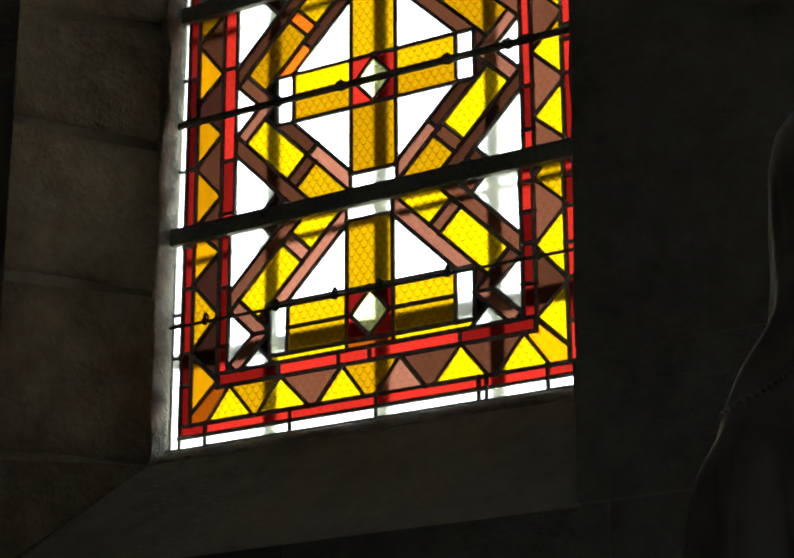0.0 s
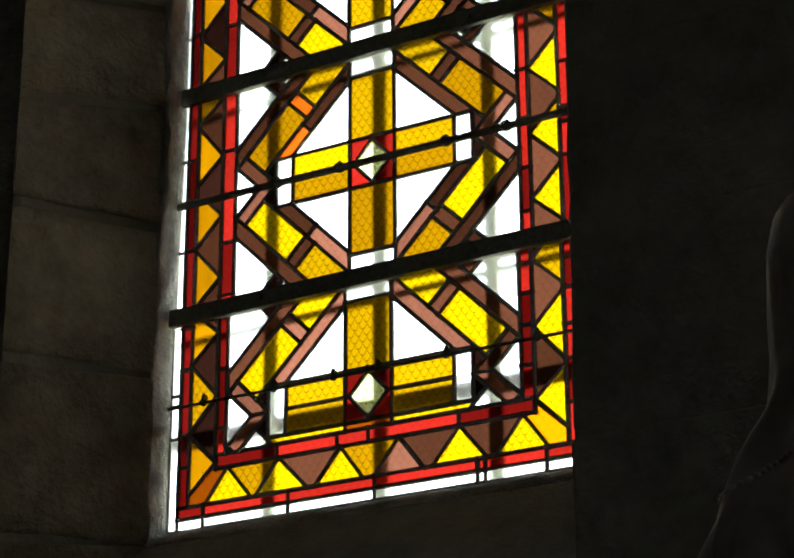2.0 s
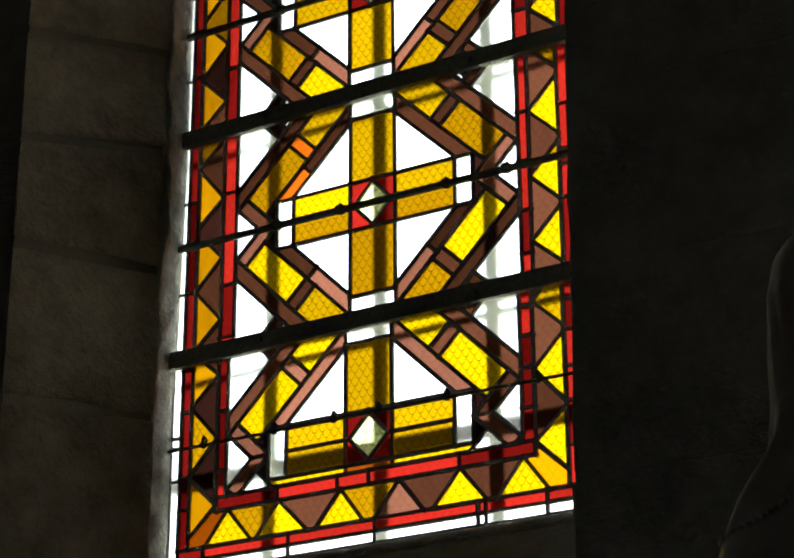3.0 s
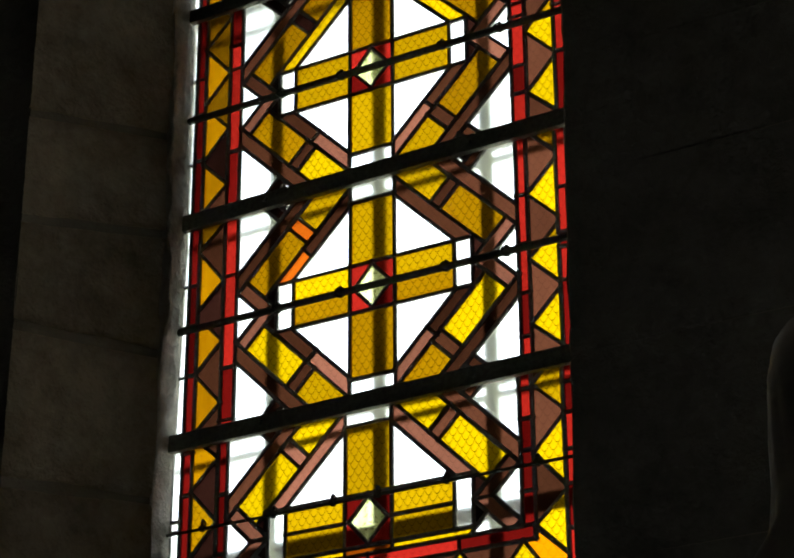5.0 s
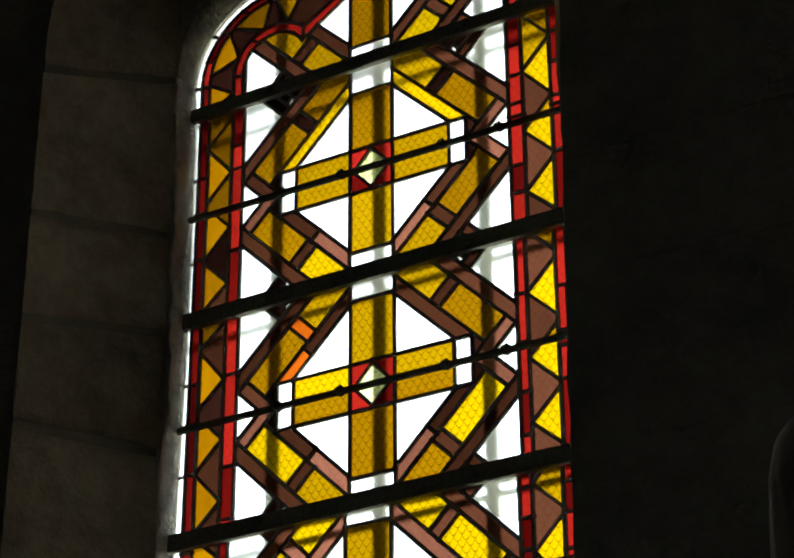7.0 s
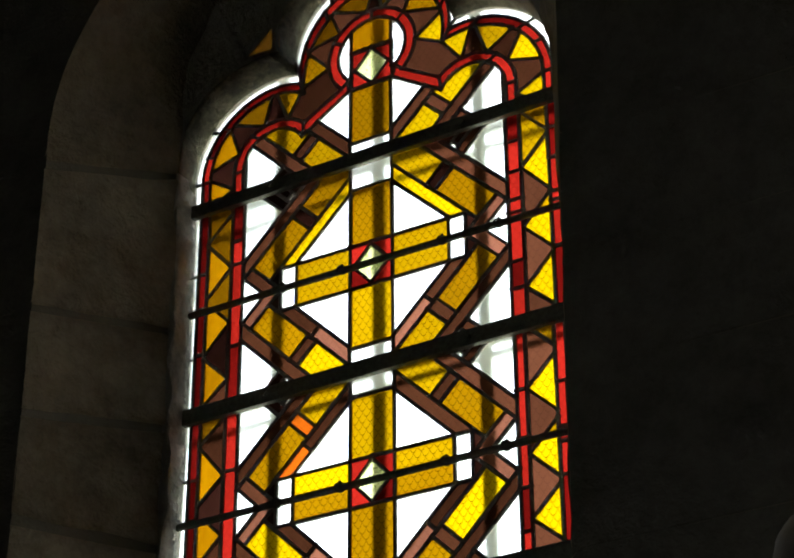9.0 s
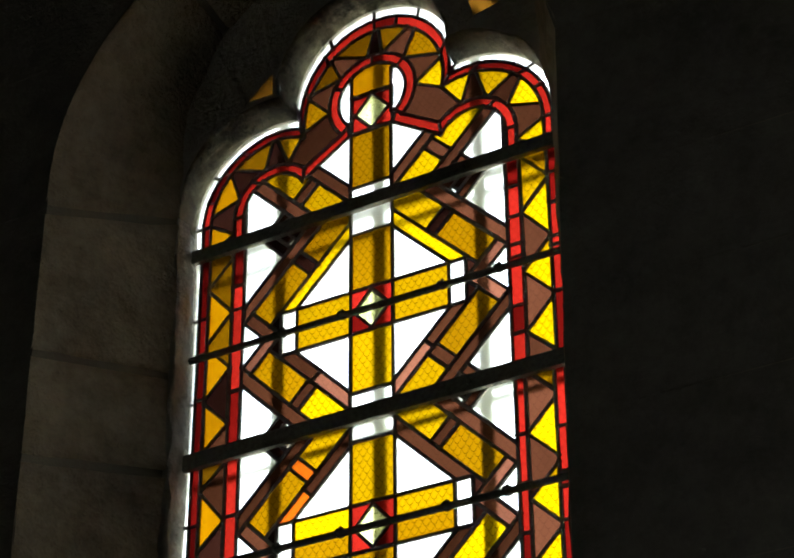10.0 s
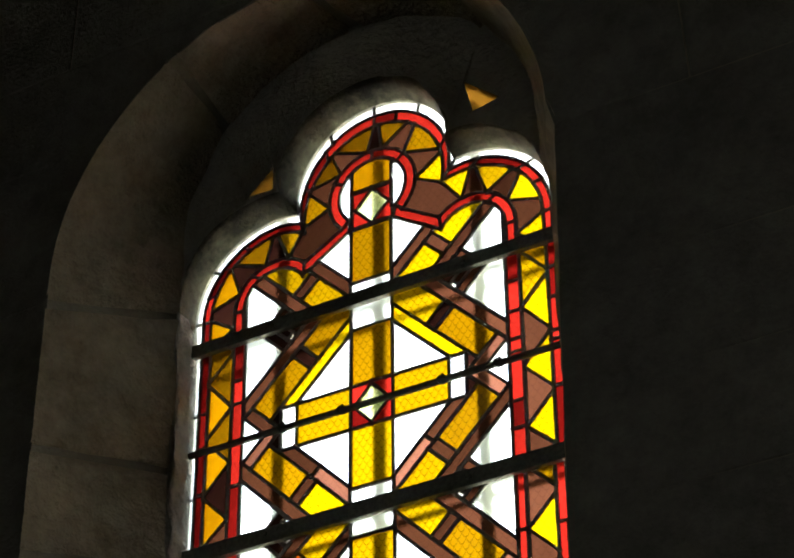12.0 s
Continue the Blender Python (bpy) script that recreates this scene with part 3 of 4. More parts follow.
def head_panel():
    panel = Panel("trefoil-headed leaded glass panel with red fillets and yellow teeth", random.Random(8))
    o, w1, r1 = trefoil(-0.003), trefoil(0.025), trefoil(0.049)
    n = len(o)
    ring_cells(panel, o, w1, (0, 10, 30, 46, 56, 66, 84, 100, n - 1), (CLEAR,))
    ring_cells(panel, w1, r1, (0, 5, 11, 16, 28, 36, 44, 56, 61, 76, 84, 90, 100, 105, n - 1),
               (RED, DEEPRED, DARKRED, DARKRED, DARKRED, DARKRED, RED, DARKRED, RED, RED, RED, DARKRED, RED, RED))
    # inner red fillet: two side arcs, a middle ring and the diagonals between
    RS0, RS1, RT0, RT1, TX, TZ, SX = 0.093, 0.120, 0.096, 0.124, 0.003, 1.928, 0.277
    XO, XI = LOBE_X + LOBE_R - 0.049, SX + RS1
    fillets = {}
    for sx in (-1, 1):
        a0, a1, a2 = (180, 45, 30) if sx < 0 else (0, 135, 150)
        oa, ia = arc(sx * SX, LOBE_Z, RS1, a0, a1), arc(sx * SX, LOBE_Z, RS0, a0, a2)
        ring_cells(panel, oa, ia, (0, 8, 20), (RED,))
        b0, b1 = (226, 90) if sx < 0 else (-46, 90)
        ob, ib = arc(TX, TZ, RT1, b0, b1), arc(TX, TZ, RT0, b0, b1)
        ring_cells(panel, ob, ib, (0, 11, 20) if sx < 0 else (0, 13, 20), (RED,))
        panel.add([oa[-1], ob[0], ib[0], (sx * 0.062, 1.824), ia[-1]], RED)
        panel.add([(sx * (SX + RS0), B3), (sx * XI, B3), (sx * XI, LOBE_Z), (sx * (SX + RS0), LOBE_Z)], RED)
        panel.add([(sx * XO, B3), (sx * OU1, B3), (sx * OU1, LOBE_Z), (sx * XO, LOBE_Z)], DARKRED if sx < 0 else RED)
        panel.add([(sx * OU1, B3), (sx * WH1, B3), (sx * WH1, LOBE_Z), (sx * OU1, LOBE_Z)], CLEAR)
        fillets[sx] = oa, ob
        # interior: the foot of a further cross, under the fillet
        mid = B3 + HALF
        jx, jz = abs(ia[-1][0]), ia[-1][1]
        bx, bz = 0.062, 1.824
        slope = (bz - jz) / (bx - jx)
        for name, poly, gl in quadrant_pieces((MUSTARD, YELLOW if sx < 0 else GOLD)):
            if name in ("col", "colcap", "arm", "cap", "nub"):
                continue
            if gl is BROWN and (sx > 0 or name == "band3"):
                gl = RUSSET
            pts = [(sx * x, mid - w) for x, w in poly]
            if area(pts) < 0:
                pts = pts[::-1]
            inner_part = clip(pts, sx, 0, jx)
            inner_part = clip(inner_part, -slope * sx, 1, jz - slope * jx) if inner_part else []
            inner_part = clip(inner_part, 0, 1, bz) if inner_part else []
            outer_part = clip(pts, -sx, 0, -jx)
            for i in range(len(ia) - 1):
                if not outer_part:
                    break
                ex, ez = ia[i + 1][0] - ia[i][0], ia[i + 1][1] - ia[i][1]
                nx, nz = (ez, -ex) if sx > 0 else (-ez, ex)
                outer_part = clip(outer_part, nx, nz, nx * ia[i][0] + nz * ia[i][1])
            inner_part, outer_part = [p if len(p) > 2 and abs(area(p)) > 2e-5 else [] for p in (inner_part, outer_part)]
            whole = joined(inner_part, outer_part, sx * jx)
            for piece in ([whole] if whole is not None else [inner_part, outer_part]):
                panel.add(piece, gl)
        # clear slivers beside the jewel
        col = sx * COL
        sl = [p for p in ib if (p[0] - col) * sx > 0.002 and p[1] < 2.0]
        if len(sl) > 2:
            panel.add([(col, sl[0][1])] + sl + [(col, sl[-1][1])], CLEAR)
    # teeth all round, between the outer and the inner fillet: each from its first to its last outer point, and its inner point
    outer = [(-XO, B3)] + r1 + [(XO, B3)]
    inner = [(-XI, B3), (-XI, 1.645)] + fillets[-1][0] + fillets[-1][1] + fillets[1][1][::-1][1:] + fillets[1][0][::-1] + [(XI, 1.650), (XI, B3)]
    side, top = lambda sx, a: (sx * LOBE_X + 0.201 * math.cos(radians(a)), LOBE_Z + 0.201 * math.sin(radians(a))), lambda a: (TOP_X + 0.190 * math.cos(radians(a)), TOP_Z + 0.190 * math.sin(radians(a)))
    side_in, top_in = lambda sx, a: (sx * SX + RS1 * math.cos(radians(a)), LOBE_Z + RS1 * math.sin(radians(a))), lambda a: (TX + RT1 * math.cos(radians(a)), TZ + RT1 * math.sin(radians(a)))
    teeth = [((-XO, B3), (-XO, LOBE_Z), (-XI, 1.645), AMBER)]
    teeth += [(side(-1, a), side(-1, b), side_in(-1, c), g) for a, b, c, g in ((173, 136, 154, AMBER), (132, 95, 108, OLDGOLD), (90, 68, 73, MUSTARD))]
    teeth += [(top(a), top(b), top_in(c), g) for a, b, c, g in ((206, 176, 187, MUSTARD), (173, 137, 140, OLDGOLD), (133, 92, 99, OLDGOLD), (88, 56, 74, OLDGOLD), (48, 7, 40, MUSTARD), (3, -25, -5, GOLD))]
    teeth += [(side(1, a), side(1, b), side_in(1, c), g) for a, b, c, g in ((108, 87, 101, GOLD), (83, 51, 69, YELLOW), (45, 11, 31, GOLD))]
    teeth += [((XO, LOBE_Z), (XO, B3), (XI, 1.650), GOLD)]
    grounds = (UMBER, UMBER, UMBER, BROWN, BROWN, RUSSET, UMBER, RUSSET, BROWN, RUSSET, BROWN, BROWN, BROWN)
    marks = [(nearest(outer, a), nearest(outer, b), nearest(inner, c), g) for a, b, c, g in teeth]
    for (a, b, c, g), following, ground in zip(marks, marks[1:] + [None], grounds + (BROWN,)):
        panel.add(outer[a:b + 1] + [inner[c]], g)
        if following:
            a2, _, c2, _ = following
            panel.add(outer[b:a2 + 1] + inner[c:c2 + 1][::-1], ground)
    for sx in (-1, 1):
        panel.add([(sx * XI, 1.645 if sx < 0 else 1.650), (sx * XO, B3), (sx * XI, B3)], BROWN)
    ring = arc(TX, TZ, RT0, 128, 52)
    panel.add([(-COL, B3), (COL, B3), (COL, B3 + 0.060), (-COL, B3 + 0.060)], CLEAR)
    panel.add([(-COL, B3 + 0.060), (COL, B3 + 0.060), (COL, 1.826), (-COL, 1.826)], MUSTARD)
    jewel(panel, 1.880, 0.003)
    panel.add([(-COL, 1.934), (COL, 1.934), *ring[::-1]], AMBER)
    panel.build()


head_panel()

# two small panes in the pierced spandrels of the stone
SPANDRELS = (((-0.303, 1.958), (-0.231, 2.022), (-0.230, 1.956)), ((0.327, 2.074), (0.420, 1.990), (0.348, 1.976)))
for tri in SPANDRELS:
    root = tagged(new("spandrel_light"), "small amber glass light in a pierced stone spandrel", "stained glass", "spandrel lights")
    cx, cz = sum(p[0] for p in tri) / 3, sum(p[1] for p in tri) / 3
    bm = bmesh.new()
    grow = [(cx - 0.016 + (x - cx) * 1.9, cz + 0.020 + (z - cz) * 1.9) for x, z in tri]
    f = [bm.verts.new((x, -0.0755, Z0 + z)) for x, z in grow]
    b = [bm.verts.new((x, -0.0725, Z0 + z)) for x, z in grow]
    bm.faces.new(f)
    bm.faces.new(b[::-1])
    for i in range(3):
        bm.faces.new((f[i], b[i], b[(i + 1) % 3], f[(i + 1) % 3]))
    part("pane", bm, OCHRE, root)

# ---- iron work ----
for z, r in ((B1, 0.021), (B2, 0.021), (B3, 0.019)):
    bm = bmesh.new()
    add_box(bm, -0.60, 0.60, -0.024, -0.007, Z0 + z - r, Z0 + z + r, 0.004)
    root = tagged(new("saddle_bar"), "black wrought iron saddle bar across the window", "iron bar", "saddle bars")
    for v in bm.verts:
        v.co.z += 0.007 * v.co.x
    part("bar", bm, IRON, root)
    for x in (-0.27, 0.265):
        bm = bmesh.new()
        add_rod(bm, (x, -0.024, Z0 + z), (x, -0.032, Z0 + z), 0.007, 8)
        part("bolt", bm, IRON, root)
for z, r in ((0.742, 0.0085), (1.302, 0.0085), (0.252, 0.0038)):
    root = tagged(new("stiffening_rod"), "thin dark iron rod wired to the lead", "iron bar", "stiffening rods")
    bm = bmesh.new()
    add_rod(bm, (-0.56, -0.013, Z0 + z), (0.56, -0.013, Z0 + z), r)
    part("rod", bm, IRON, root, smooth=True)
    for x in ((-0.235, -0.070, 0.198, 0.345) if r > 0.005 else (-0.42, -0.235, -0.085, 0.025, 0.19, 0.40)):
        bm = bmesh.new()
        # a wire ring round the rod, its twisted ends bent up into a knot
        for cx, cz, rad, lean in ((x, z, r + 0.003, 0.5), (x + 0.002, z + r + 0.007, 0.0055, 1.1))[:1 if r > 0.005 else 2]:
            ring = [(cx + rad * math.cos(a) * math.cos(lean), -0.016 + rad * math.cos(a) * math.sin(lean), Z0 + cz + rad * math.sin(a)) for a in (k * math.pi / 6 for k in range(12))]
            for p, q in zip(ring, ring[1:] + ring[:1]):
                add_rod(bm, p, q, 0.0026, 6)
        add_rod(bm, (x - 0.001, -0.019, Z0 + z + r - 0.004), (x + 0.004, -0.021, Z0 + z + r + (0.004 if r > 0.005 else 0.014)), 0.0034, 6)
        part("tie_wire", bm, IRON, root, "twisted tie wire")

# grille outside the glass
grille = tagged(new("window_grille"), "weathered painted iron grille outside the glass", "grille")
for x, wide in ((-0.305, 0.0160), (-0.0205, 0.0165), (0.257, 0.0160)):
    bm = bmesh.new()
    add_rod(bm, (x, 0.075, Z0 - 0.10), (x, 0.075, Z0 + 2.15), wide, 16)
    part("upright", bm, BARPAINT, grille, smooth=True)
for z, half in ((0.209, 0.0195), (0.460, 0.008), (1.029, 0.008), (1.592, 0.008), (0.504, 0.014), (1.074, 0.014), (1.653, 0.014)):
    bm = bmesh.new()
    add_box(bm, -0.60, 0.60, 0.092, 0.104, Z0 + z - half, Z0 + z + half, 0.002)
    for v in bm.verts:
        v.co.z += 0.025 * v.co.x if half < 0.01 else 0.0
    part("crossbar", bm, RUSTBAR if z < 0.3 else BARPAINT, grille, "dark rusty crossbar" if z < 0.3 else "")

# ---- the stone of the window ----
YW, YS = -0.400, -0.083        # wall face, foot of the splay; the glass stands at 0
OUT_R, OUT_Z = 0.678, 1.643
INN_R, INN_Z = 0.515, 1.897


def leaning(x, y, z):
    """The jamb on the nave's east side: a wider rebate, and an outer arris that leans in towards its foot."""
    if x < 0.3 or y > -0.004:
        return x
    near = min(1.0, (x - 0.3) / 0.2) * max(0.0, min(1.0, (1.6 - x) / 0.8))
    wider = 0.022 * min(1.0, max(0.0, (1.78 - z) / 0.12)) * near
    if y >= YS - 0.02:
        return x + wider * min(1.0, y / YS)
    f = min(1.0, (YS - y) / (YS - YW))
    lean = (0.009 - 0.023 * (1.25 - max(z, -0.5))) * near if z < 1.64 else 0.0
    return x + wider * (1 - f) + lean * f


def creep(x, z):
    """The rough west rebate covers more of the glass towards its top."""
    if x > -0.4 or z > 1.7:
        return 0.0
    return -0.005 + 0.013 * min(1.0, max(0.0, (z - 0.35) / 0.6)) * min(1.0, (1.7 - z) / 0.2) + 0.004 * min(1.0, max(0.0, (z - 1.5) / 0.2))


def loop_arch(half, foot, spring, radius, n_arch, n_jamb, n_foot):
    pts = [(-half + 2 * half * (1 - k / n_foot), foot) for k in range(n_foot)]
    pts += [(-half, foot + (spring - foot) * k / n_jamb) for k in range(n_jamb)]
    pts += [(radius * math.cos(math.pi * (1 - k / n_arch)), spring + radius * math.sin(math.pi * k / n_arch)) for k in range(n_arch)]
    pts += [(half, spring - (spring - foot) * k / n_jamb) for k in range(n_jamb)]
    return pts


def loop_trefoil(grow, grow_jamb, foot, n_jamb, n_foot):
    head = trefoil(-grow, 14)
    half = LOBE_R + LOBE_X + grow_jamb
    count = len(head)
    for k in range(6):
        f = 1 - k / 6
        head[k] = (head[k][0] * (1 - f) - half * f if k == 0 else head[k][0] + (grow - grow_jamb) * f, head[k][1])
        j = count - 1 - k
        head[j] = (head[j][0] * (1 - f) + half * f if k == 0 else head[j][0] - (grow - grow_jamb) * f, head[j][1])
    pts = [(-half + 2 * half * (1 - k / n_foot), foot) for k in range(n_foot)]
    pts += [(-half, foot + (LOBE_Z - foot) * k / n_jamb) for k in range(n_jamb)]
    pts += head[:-1]
    pts += [(half, LOBE_Z - (LOBE_Z - foot) * k / n_jamb) for k in range(n_jamb)]
    return pts


NA, NJ, NF = 56, 60, 24
X_WEST, X_EAST, Y_BACK, H_ROOM = -3.4, 5.2, -8.5, 6.2


def loop_rect(x0, x1, z0, z1):
    """The same count of points spread over a rectangle, matched in turn to the arch."""
    pts = [(x1 + (x0 - x1) * k / NF, z0) for k in range(NF)]
    pts += [(x0, z0 + (z1 - z0) * 0.72 * k / NJ) for k in range(NJ)]
    side, topw = (z1 - z0) * 0.28, x1 - x0
    n1, n2 = 14, NA - 28
    pts += [(x0, z0 + (z1 - z0) * 0.72 + side * k / n1) for k in range(n1)]
    pts += [(x0 + topw * k / n2, z1) for k in range(n2)]
    pts += [(x1, z1 - side * k / n1) for k in range(n1)]
    pts += [(x1, z0 + (z1 - z0) * 0.72 * (1 - k / NJ)) for k in range(NJ)]
    return pts


FOOT_IN, FOOT_OUT = -0.089, -0.37
layers = [
    (loop_rect(X_WEST, X_EAST, -Z0, H_ROOM - Z0), YW + 0.004),
    (loop_arch(OUT_R + 0.003, FOOT_OUT - 0.003, OUT_Z, OUT_R + 0.003, NA, NJ, NF), YW + 0.004),
    (loop_arch(INN_R + 0.006, FOOT_IN, INN_Z, INN_R + 0.006, NA, NJ, NF), YS + 0.006),
    (loop_trefoil(0.016, -0.008, -0.080, NJ, NF), YS),
    (loop_trefoil(0.010, -0.008, -0.058, NJ, NF), YS + 0.016),
    (loop_trefoil(0.003, -0.007, -0.044, NJ, NF), YS + 0.046),
    (loop_trefoil(-0.004, -0.006, -0.033, NJ, NF), -0.008),
    (loop_trefoil(-0.004, -0.006, -0.033, NJ, NF), 0.005),
    (loop_trefoil(0.020, 0.020, -0.060, NJ, NF), 0.012),
    (loop_arch(0.63, -0.14, OUT_Z - 0.02, 0.63, NA, NJ, NF), 0.024),
    (loop_arch(0.84, -0.30, OUT_Z, 0.84, NA, NJ, NF), 0.30),
    (loop_rect(X_WEST, X_EAST, -Z0, H_ROOM - Z0), 0.30),
]
bm = bmesh.new()
rings = []
for li, (loop, y) in enumerate(layers):
    ring = []
    for x, z in loop:
        rough = 0.0045 * noise.noise(Vector((x * 14, y * 30, z * 14))) if li in (3, 4, 5) else 0.0
        rough += 0.003 * noise.noise(Vector((x * 40, y * 60, z * 40))) if li in (3, 4, 5) else 0.0
        rough += 0.006 * noise.noise(Vector((x * 5, y * 9, z * 5))) if li in (3, 4) else 0.0
        rough *= 0.2 if x > 0.4 and z < 1.6 else 1.6 if z > 1.65 else 1.9 if x < -0.4 else 1.0
        ring.append(bm.verts.new((leaning(x, y, z) + (creep(x, z) if 3 <= li <= 7 else 0.0) + rough, y + rough * 0.6, Z0 + z + rough)))
    rings.append(ring)
N = len(rings[0])
# mortar under the facing stones, tracery round the lights, stained soffits with painted shade over them, limewash down
# the rebates
for li, (a, b) in enumerate(zip(rings, rings[1:] + rings[:1])):
    for k in range(N):
        f = bm.faces.new((a[k], a[(k + 1) % N], b[(k + 1) % N], b[k]))
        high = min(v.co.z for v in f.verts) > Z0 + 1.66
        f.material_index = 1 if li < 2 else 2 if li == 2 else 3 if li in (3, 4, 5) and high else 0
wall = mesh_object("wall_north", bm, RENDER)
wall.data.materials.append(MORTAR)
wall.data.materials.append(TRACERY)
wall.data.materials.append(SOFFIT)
for f in wall.data.polygons:
    ys = [wall.data.vertices[i].co.y for i in f.vertices]
    f.use_smooth = min(ys) > YS - 0.012 and max(ys) < 0.0 and f.area < 0.02
tagged(wall, "thick stone church wall pierced by a trefoil-headed lancet", "wall", kind="structure")
# pierce the two spandrels
bm = bmesh.new()
for tri in SPANDRELS:
    cx, cz = sum(p[0] for p in tri) / 3, sum(p[1] for p in tri) / 3
    f = [bm.verts.new((x, -0.105, Z0 + z)) for x, z in tri]
    b = [bm.verts.new((cx - 0.09 + (x - cx) * 1.3, 0.06, Z0 + cz + 0.12 + (z - cz) * 1.3)) for x, z in tri]
    bm.faces.new(f)
    bm.faces.new(b[::-1])
    for i in range(3):
        bm.faces.new((f[i], b[i], b[(i + 1) % 3], f[(i + 1) % 3]))
cutter = mesh_object("cutter", bm, RENDER)
mod = wall.modifiers.new("pierce", "BOOLEAN")
mod.object, mod.operation, mod.solver = cutter, "DIFFERENCE", "EXACT"
bpy.context.view_layer.update()
pierced = bpy.data.meshes.new_from_object(wall.evaluated_get(bpy.context.evaluated_depsgraph_get()))
wall.modifiers.clear()
wall.data = pierced
bpy.data.objects.remove(cutter)

# ---- the unseen nave round the camera, with openings added to light it ----
SOUTH = (1.6, 2.25, 2.2, 3.4)       # unseen opening added in the far wall as fill: its span, its sill and its head
EAST = (-1.5, -0.62, 1.1, 2.8)     # unseen opening added in the end wall to light the splay: its span along the wall, its sill and its head
def slab(name, x0, x1, y0, y1, z0, z1, material, label, category):
    bm = bmesh.new()
    add_box(bm, x0, x1, y0, y1, z0, z1)
    return tagged(mesh_object(name, bm, material), label, category, kind="structure")


slab("floor", X_WEST, X_EAST, Y_BACK, YW, -0.2, 0.0, FLOORSTONE, "unseen nave floor, kept pale to bounce light up", "floor")
slab("ceiling", X_WEST - 0.3, X_EAST + 0.3, Y_BACK - 0.3, 0.29, H_ROOM, H_ROOM + 0.25, PLASTER, "plain plastered ceiling of the nave", "ceiling")
slab("wall_west", X_WEST - 0.3, X_WEST, Y_BACK - 0.3, 0.29, -0.2, H_ROOM, PLASTER, "plain plastered side wall of the nave", "wall")
bm = bmesh.new()
for x0, x1, z0, z1 in ((X_WEST - 0.3, SOUTH[0], -0.2, H_ROOM), (SOUTH[1], X_EAST + 0.3, -0.2, H_ROOM), (SOUTH[0], SOUTH[1], -0.2, SOUTH[2]), (SOUTH[0], SOUTH[1], SOUTH[3], H_ROOM)):
    add_box(bm, x0, x1, Y_BACK - 0.3, Y_BACK, z0, z1)
tagged(mesh_object("wall_south", bm, PLASTER), "unseen plastered wall with a high opening added to let light in", "wall", kind="structure")
# the end wall has a tall opening too, added to light the splay and arch
bm = bmesh.new()
for y0, y1, z0, z1 in ((Y_BACK, EAST[0], -0.2, H_ROOM), (EAST[1], 0.29, -0.2, H_ROOM), (EAST[0], EAST[1], -0.2, EAST[2]), (EAST[0], EAST[1], EAST[3], H_ROOM)):
    add_box(bm, X_EAST, X_EAST + 0.3, y0, y1, z0, z1)
tagged(mesh_object("wall_east", bm, PLASTER), "unseen plastered end wall with a tall opening added to light the splay", "wall", kind="structure")
bm = bmesh.new()
bmesh.ops.create_grid(bm, x_segments=2, y_segments=2, size=600)
for v in bm.verts:
    v.co.z = -0.35
tagged(mesh_object("ground", bm, GRAVEL), "pale gravel yard outside the church", "ground", kind="structure")

# ---- the statue by the window ----
def statue_material():
    n = Nodes("dark_glazed_statue")
    p = n.position()
    f = n.noise(9, 5, 0.6, p)
    col = n.ramp(f, (0.3, (0.11, 0.105, 0.095)), (0.7, (0.21, 0.20, 0.18)))
    b = n.add("ShaderNodeBsdfPrincipled", sock={"Roughness": 0.46, "Specular IOR Level": 0.3, "Coat Weight": 0.4, "Coat Roughness": 0.13})
    n.link(col, b.inputs["Base Color"])
    bp = n.add("ShaderNodeBump", sock={"Strength": 0.15, "Distance": 0.004})
    n.link(n.noise(60, 4, 0.6, p), bp.inputs["Height"])
    n.link(bp.outputs[0], b.inputs["Normal"])
    n.link(b.outputs[0], n.out.inputs[0])
    return n.mat


STATUE_X, STATUE_Y = 1.285, -0.78
PROFILE = ((0.092, 0.01), (0.088, 0.05), (0.076, 0.085), (0.040, 0.115), (-0.02, 0.131), (-0.11, 0.130), (-0.175, 0.1275), (-0.237, 0.134), (-0.274, 0.150),
           (-0.309, 0.173), (-0.343, 0.192), (-0.396, 0.2155), (-0.436, 0.232), (-0.472, 0.245), (-0.513, 0.247), (-0.573, 0.247), (-0.70, 0.246), (-0.95, 0.255), (-1.15, 0.265))


def profile_at(z):
    for (z0, r0), (z1, r1) in zip(PROFILE, PROFILE[1:]):
        if z1 <= z <= z0:
            t = (z0 - z) / (z0 - z1)
            return r0 + (r1 - r0) * t
    return PROFILE[-1][1]


def veil_point(z, a):
    """A point of the veiled figure at height z, at the turn a."""
    base = profile_at(z)
    low = min(1.0, max(0.0, (0.05 - z) / 0.9))
    fold = 0.027 * low * math.sin(9 * a + 6 * z) + 0.010 * low * math.sin(17 * a - 9 * z + 1.3) + 0.004 * math.sin(5 * a + 14 * z) + 0.007 * low * abs(math.sin(13 * a + 5 * z))
    hollow = -0.035 * math.exp(-((a + 1.25) / 0.42) ** 2) * min(1, max(0, (z + 0.30) / 0.12 if z < -0.18 else 1.0)) * (1 if z < 0.02 else 0)
    deep = min(1.0, max(0.0, (-0.33 - z) / 0.12))
    strand = sum(0.013 * deep * math.exp(-((a - c - 0.5 * (z + 0.45)) / 0.055) ** 2) for c in (-2.80, -2.62, -2.30))
    r = base + fold + hollow + strand
    return Vector((STATUE_X + r * math.cos(a), STATUE_Y + 0.78 * r * math.sin(a), Z0 + z))


